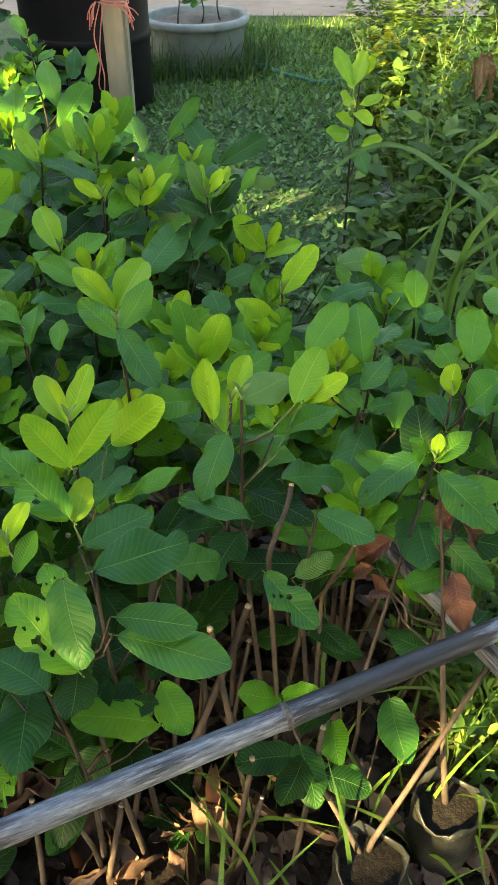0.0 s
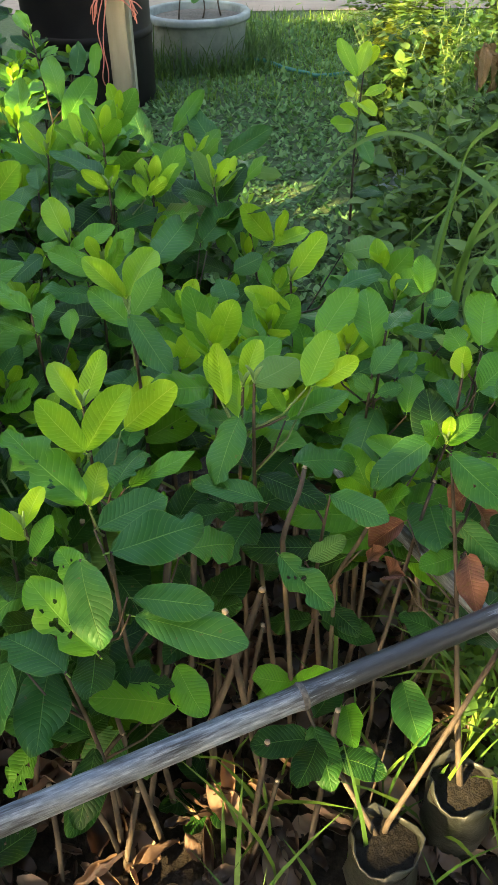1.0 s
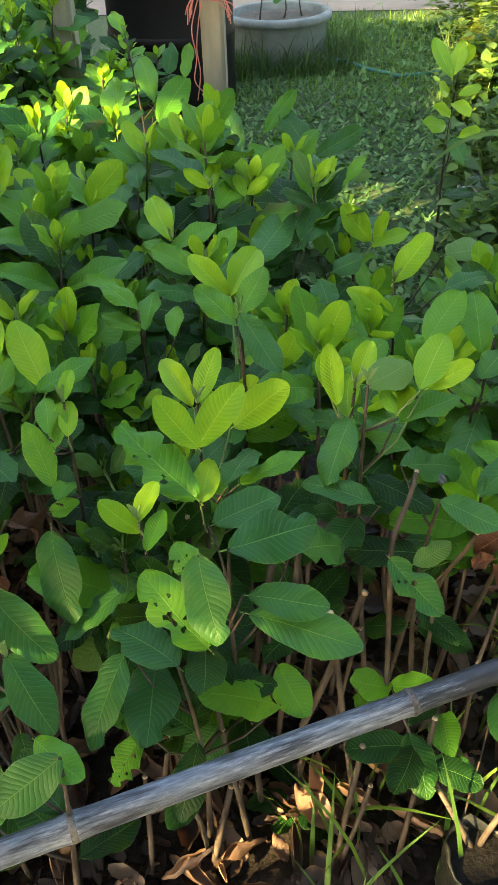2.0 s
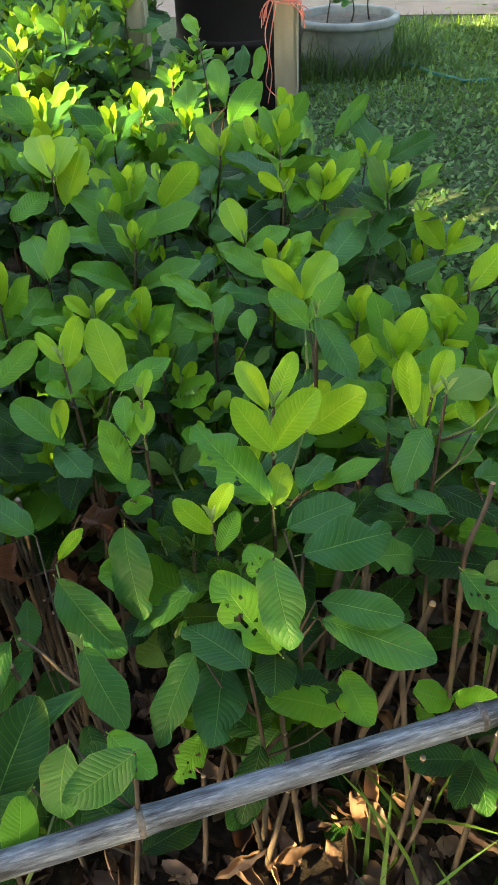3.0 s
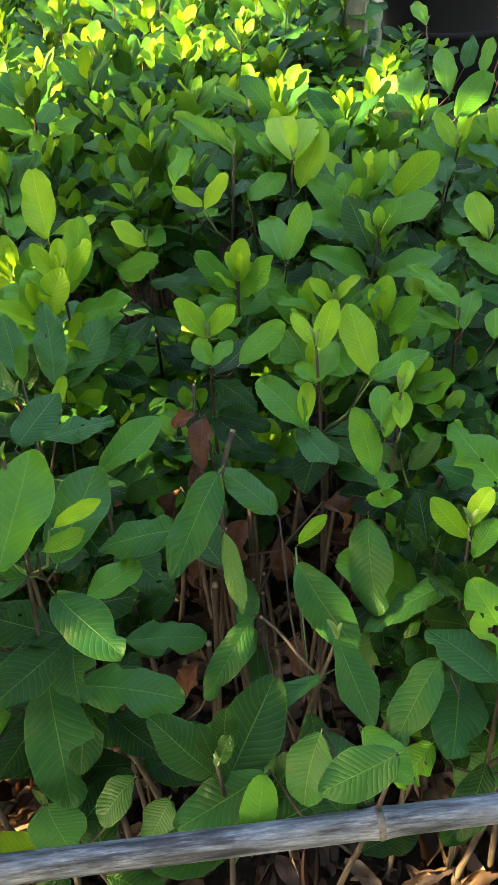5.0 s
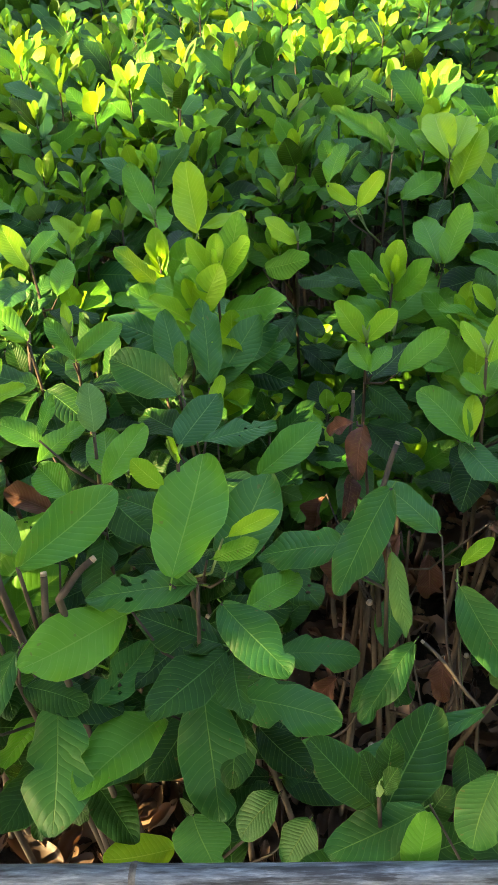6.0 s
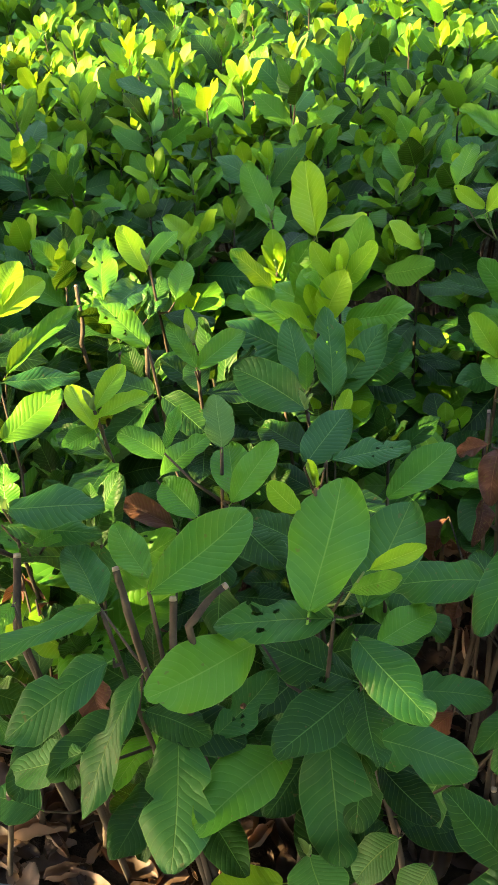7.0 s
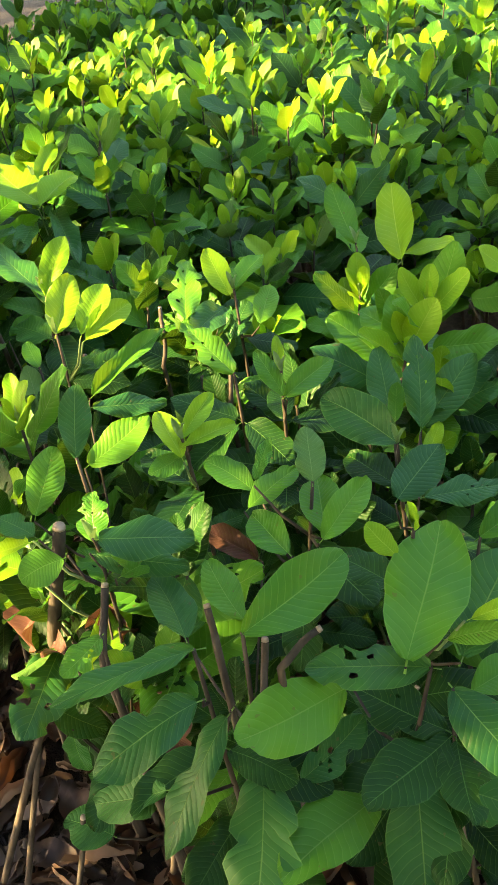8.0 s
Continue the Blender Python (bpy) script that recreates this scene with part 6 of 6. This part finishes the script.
def strap(parent, points, width, name="blade", mat=LONG_GRASS):
    """One long grass leaf, keeled, through the given points."""
    pts = [Vector(p) for p in points]
    fine = []
    for i in range(len(pts) - 1):
        p0, p1, p2, p3 = pts[max(i - 1, 0)], pts[i], pts[i + 1], pts[min(i + 2, len(pts) - 1)]
        for k in range(6):
            u = k / 6
            fine.append(0.5 * (2 * p1 + (p2 - p0) * u + (2 * p0 - 5 * p1 + 4 * p2 - p3) * u * u + (3 * p1 - p0 - 3 * p2 + p3) * u ** 3))
    fine.append(pts[-1])
    bm = bmesh.new()
    rows = []
    for i, p in enumerate(fine):
        u = i / (len(fine) - 1)
        d = (fine[min(i + 1, len(fine) - 1)] - fine[max(i - 1, 0)]).normalized()
        s = d.cross(Vector((0.15, -0.75, 0.65))).normalized()
        h = width * 0.5 * min(1, 1.25 * (1 - u) ** 0.7) * min(1, 0.6 + 2 * u)
        n = s.cross(d) * h * 0.35
        rows.append([bm.verts.new(p - s * h + n), bm.verts.new(p), bm.verts.new(p + s * h + n)])
    for a, b in zip(rows, rows[1:]):
        for k in (0, 1):
            bm.faces.new((a[k], a[k + 1], b[k + 1], b[k])).smooth = True
    return part(name, bm, mat, parent)


def grass_clump(x, y, seed, count, length, label):
    rnd = random.Random(seed)
    ob = empty("grass_clump", pose(x, y, 0), label, "grass")
    for _ in range(count):
        a = rnd.uniform(0, 6.283)
        d = Vector((math.cos(a), math.sin(a), 0))
        l, s = length * rnd.uniform(0.65, 1.1), rnd.uniform(0.3, 0.75)
        b = d * rnd.uniform(0.005, 0.03)
        strap(ob, (b, b + d * l * s * 0.18 + Vector((0, 0, l * 0.42)), b + d * l * s * 0.55 + Vector((0, 0, l * 0.66)), b + d * l * s * 1.05 + Vector((0, 0, l * (0.62 - 0.4 * s)))), rnd.uniform(0.010, 0.015))
    return ob


_clump = grass_clump(0.58, 1.42, 31, 12, 0.80, "clump of long arching green grass leaves")
_o = Vector((0.58, 1.42, 0))
for _pts, _w in ((((0.60, 1.42, 0.02), (0.52, 1.50, 0.50), (0.388, 1.641, 0.62), (0.282, 1.72, 0.644), (0.176, 1.69, 0.603), (0.098, 1.623, 0.515)), 0.015),
                 (((0.42, 1.45, 0.02), (0.354, 1.475, 0.40), (0.39, 1.58, 0.53), (0.44, 1.68, 0.60)), 0.012),
                 (((0.60, 1.40, 0.02), (0.40, 1.33, 0.40), (0.42, 1.38, 0.52), (0.56, 1.46, 0.60)), 0.016),
                 (((0.62, 1.42, 0.02), (0.50, 1.52, 0.45), (0.47, 1.62, 0.58), (0.60, 1.72, 0.64)), 0.013)):
    strap(_clump, [Vector(p) - _o for p in _pts], _w)
_clump = grass_clump(0.46, 1.42, 35, 4, 0.6, "clump of tall bright green grass leaves")
_o = Vector((0.46, 1.42, 0))
for _pts, _w in ((((0.36, 1.45, 0.02), (0.35, 1.45, 0.30), (0.355, 1.45, 0.50), (0.364, 1.45, 0.586), (0.376, 1.45, 0.67)), 0.011),
                 (((0.40, 1.40, 0.02), (0.375, 1.37, 0.30), (0.377, 1.35, 0.535), (0.401, 1.35, 0.62), (0.457, 1.35, 0.678), (0.53, 1.35, 0.70)), 0.016),
                 (((0.42, 1.38, 0.02), (0.37, 1.36, 0.42), (0.376, 1.35, 0.543), (0.413, 1.35, 0.59), (0.469, 1.35, 0.616), (0.54, 1.35, 0.60)), 0.012),
                 (((0.54, 1.48, 0.02), (0.53, 1.46, 0.40), (0.478, 1.40, 0.636), (0.456, 1.40, 0.659), (0.415, 1.40, 0.692), (0.38, 1.40, 0.685)), 0.014),
                 (((0.62, 1.45, 0.02), (0.56, 1.45, 0.60), (0.468, 1.45, 0.756), (0.413, 1.45, 0.732), (0.381, 1.45, 0.70), (0.368, 1.45, 0.64)), 0.012)):
    strap(_clump, [Vector(p) - _o for p in _pts], _w)
grass_clump(0.80, 1.70, 33, 10, 0.80, "clump of long arching green grass leaves")


def round_planter(rnd):
    a, r = rnd.uniform(2.6, 7.2), rnd.uniform(0.29, 0.52)
    return (PLANTER[0] + r * math.cos(a), PLANTER[1] + r * math.sin(a), 0)


scatter("planter_grass", 900, round_planter, lambda r, p: blade(r, p, r.uniform(0.06, 0.17) if r.random() < 0.85 else r.uniform(0.18, 0.32), 0.008, 0.9), DARK_GRASS, "tall dark grass growing round the planter", "grass", 11)

for _k, (_dx, _dy, _h) in enumerate(((-0.10, -0.04, 0.20), (0.03, 0.0, 0.22), (0.14, 0.06, 0.30))):
    _s = seedling(PLANTER[0] + _dx, PLANTER[1] + _dy, _h, 77 + _k, pairs=5, size=0.9, branches=2, label="small leafy sapling growing in the concrete planter", group="saplings in the planter")
    _s.location.z = 0.22


# ---- litter among the weeds ----
def dry_leaf_stalk(x, y, height):
    """A dead stalk with large dry leaves folded down from its top."""
    ob = empty("dead_stalk", pose(x, y, 0), "dead brown stalk with large dry folded leaves", "dead plant")
    smooth(part("stem", tube(bmesh.new(), [(0, 0, -0.02), (0.01, 0, height * 0.5), (0.03, 0.01, height)], [0.008, 0.007, 0.005], 8), STEM, ob))
    for a, drop, length in ((-0.5, -0.85, 0.15), (0.4, -0.7, 0.18), (1.6, -0.9, 0.13), (-1.8, -0.6, 0.14)):
        d = Vector((math.cos(a) * 0.5, math.sin(a) * 0.5, drop)).normalized()
        leaf(ob, (0.03, 0.01, height), Vector((0.03, 0.01, height)) + d * length, 0.05, "dry", face=(math.cos(a), math.sin(a) - 0.5, 0.4))
    return ob


dry_leaf_stalk(0.83, 3.22, 0.48)


def crumpled_plastic(x, y, radius):
    """A thin pale bag lying crumpled on the ground."""
    bm = bmesh.new()
    bmesh.ops.create_icosphere(bm, subdivisions=4, radius=radius)
    for v in bm.verts:
        k = 1 + 0.28 * noise.noise(v.co * 22) + 0.14 * abs(noise.noise(v.co * 60))
        v.co = Vector((v.co.x * k * 1.2, v.co.y * k, max(v.co.z * k * 0.75, -radius * 0.35)))
    ob = part("plastic_bag", bm, PLASTIC)
    ob.matrix_basis = pose(x, y, radius * 0.36 + 0.005, rz=20)
    return tagged(ob, "crumpled pale bluish plastic bag lying among weeds", "plastic bag")


crumpled_plastic(0.56, 3.05, 0.075)


# ---- hose and string ----
def cord(name, points, radius, mat, label, category, sides=8):
    pts = [Vector(p) for p in points]
    fine = []
    for i in range(len(pts) - 1):
        p0, p1, p2, p3 = pts[max(i - 1, 0)], pts[i], pts[i + 1], pts[min(i + 2, len(pts) - 1)]
        for k in range(8):
            u = k / 8
            fine.append(0.5 * (2 * p1 + (p2 - p0) * u + (2 * p0 - 5 * p1 + 4 * p2 - p3) * u * u + (3 * p1 - p0 - 3 * p2 + p3) * u ** 3))
    fine.append(pts[-1])
    ob = smooth(part(name, tube(bmesh.new(), fine, [radius] * len(fine), sides), mat))
    return tagged(ob, label, category) if label else ob


cord("garden_hose", ((-0.02, 5.02, 0.03), (0.08, 4.98, 0.035), (0.18, 4.84, 0.03), (0.30, 4.72, 0.03), (0.42, 4.70, 0.02), (0.9, 4.9, 0.02)), 0.011, HOSE, "green garden hose lying on the lawn", "hose")

_string = empty("string", pose(-0.375, 2.345, 0.0), "loose pink plastic string tied round the post", "string")
for _k, _pts in enumerate((((0.0, 0.0, 0.80), (-0.012, -0.012, 0.74), (-0.020, -0.010, 0.68), (-0.014, -0.012, 0.62), (-0.026, -0.010, 0.55)),
                           ((-0.01, 0.0, 0.80), (-0.030, -0.012, 0.73), (-0.022, -0.012, 0.66), (-0.030, -0.012, 0.60), (0.002, -0.014, 0.565)),
                           ((0.03, 0.0, 0.80), (0.055, -0.012, 0.785), (0.075, -0.01, 0.76)),
                           ((0.04, 0.0, 0.80), (0.075, -0.012, 0.79), (0.09, -0.01, 0.775)))):
    _c = cord("strand", _pts, 0.0016, PINK, "", "", 5)
    _c.parent = _string
for _k in range(9):   # frayed ends at the knot, to both sides of the post
    _side = -1 if _k < 5 else 1
    _x0 = 0.02 + _side * 0.038
    _pts = ((_x0, 0.0, 0.805), (_x0 + _side * (0.006 + 0.003 * (_k % 5)), -0.012 - 0.002 * _k, 0.79 - 0.004 * (_k % 3)), (_x0 + _side * (0.009 + 0.004 * (_k % 5)), -0.014, 0.765 - 0.008 * (_k % 4)))
    cord("strand", _pts, 0.0013, PINK, "", "", 5).parent = _string
for _z in (0.795, 0.803, 0.812):
    _ring = [(0.020 + 0.040 * math.cos(a), 0.048 + 0.040 * math.sin(a), _z + 0.003 * math.sin(2 * a)) for a in (2 * math.pi * k / 10 for k in range(11))]
    _c = cord("wrap", _ring, 0.0018, PINK, "", "", 5)
    _c.parent = _string
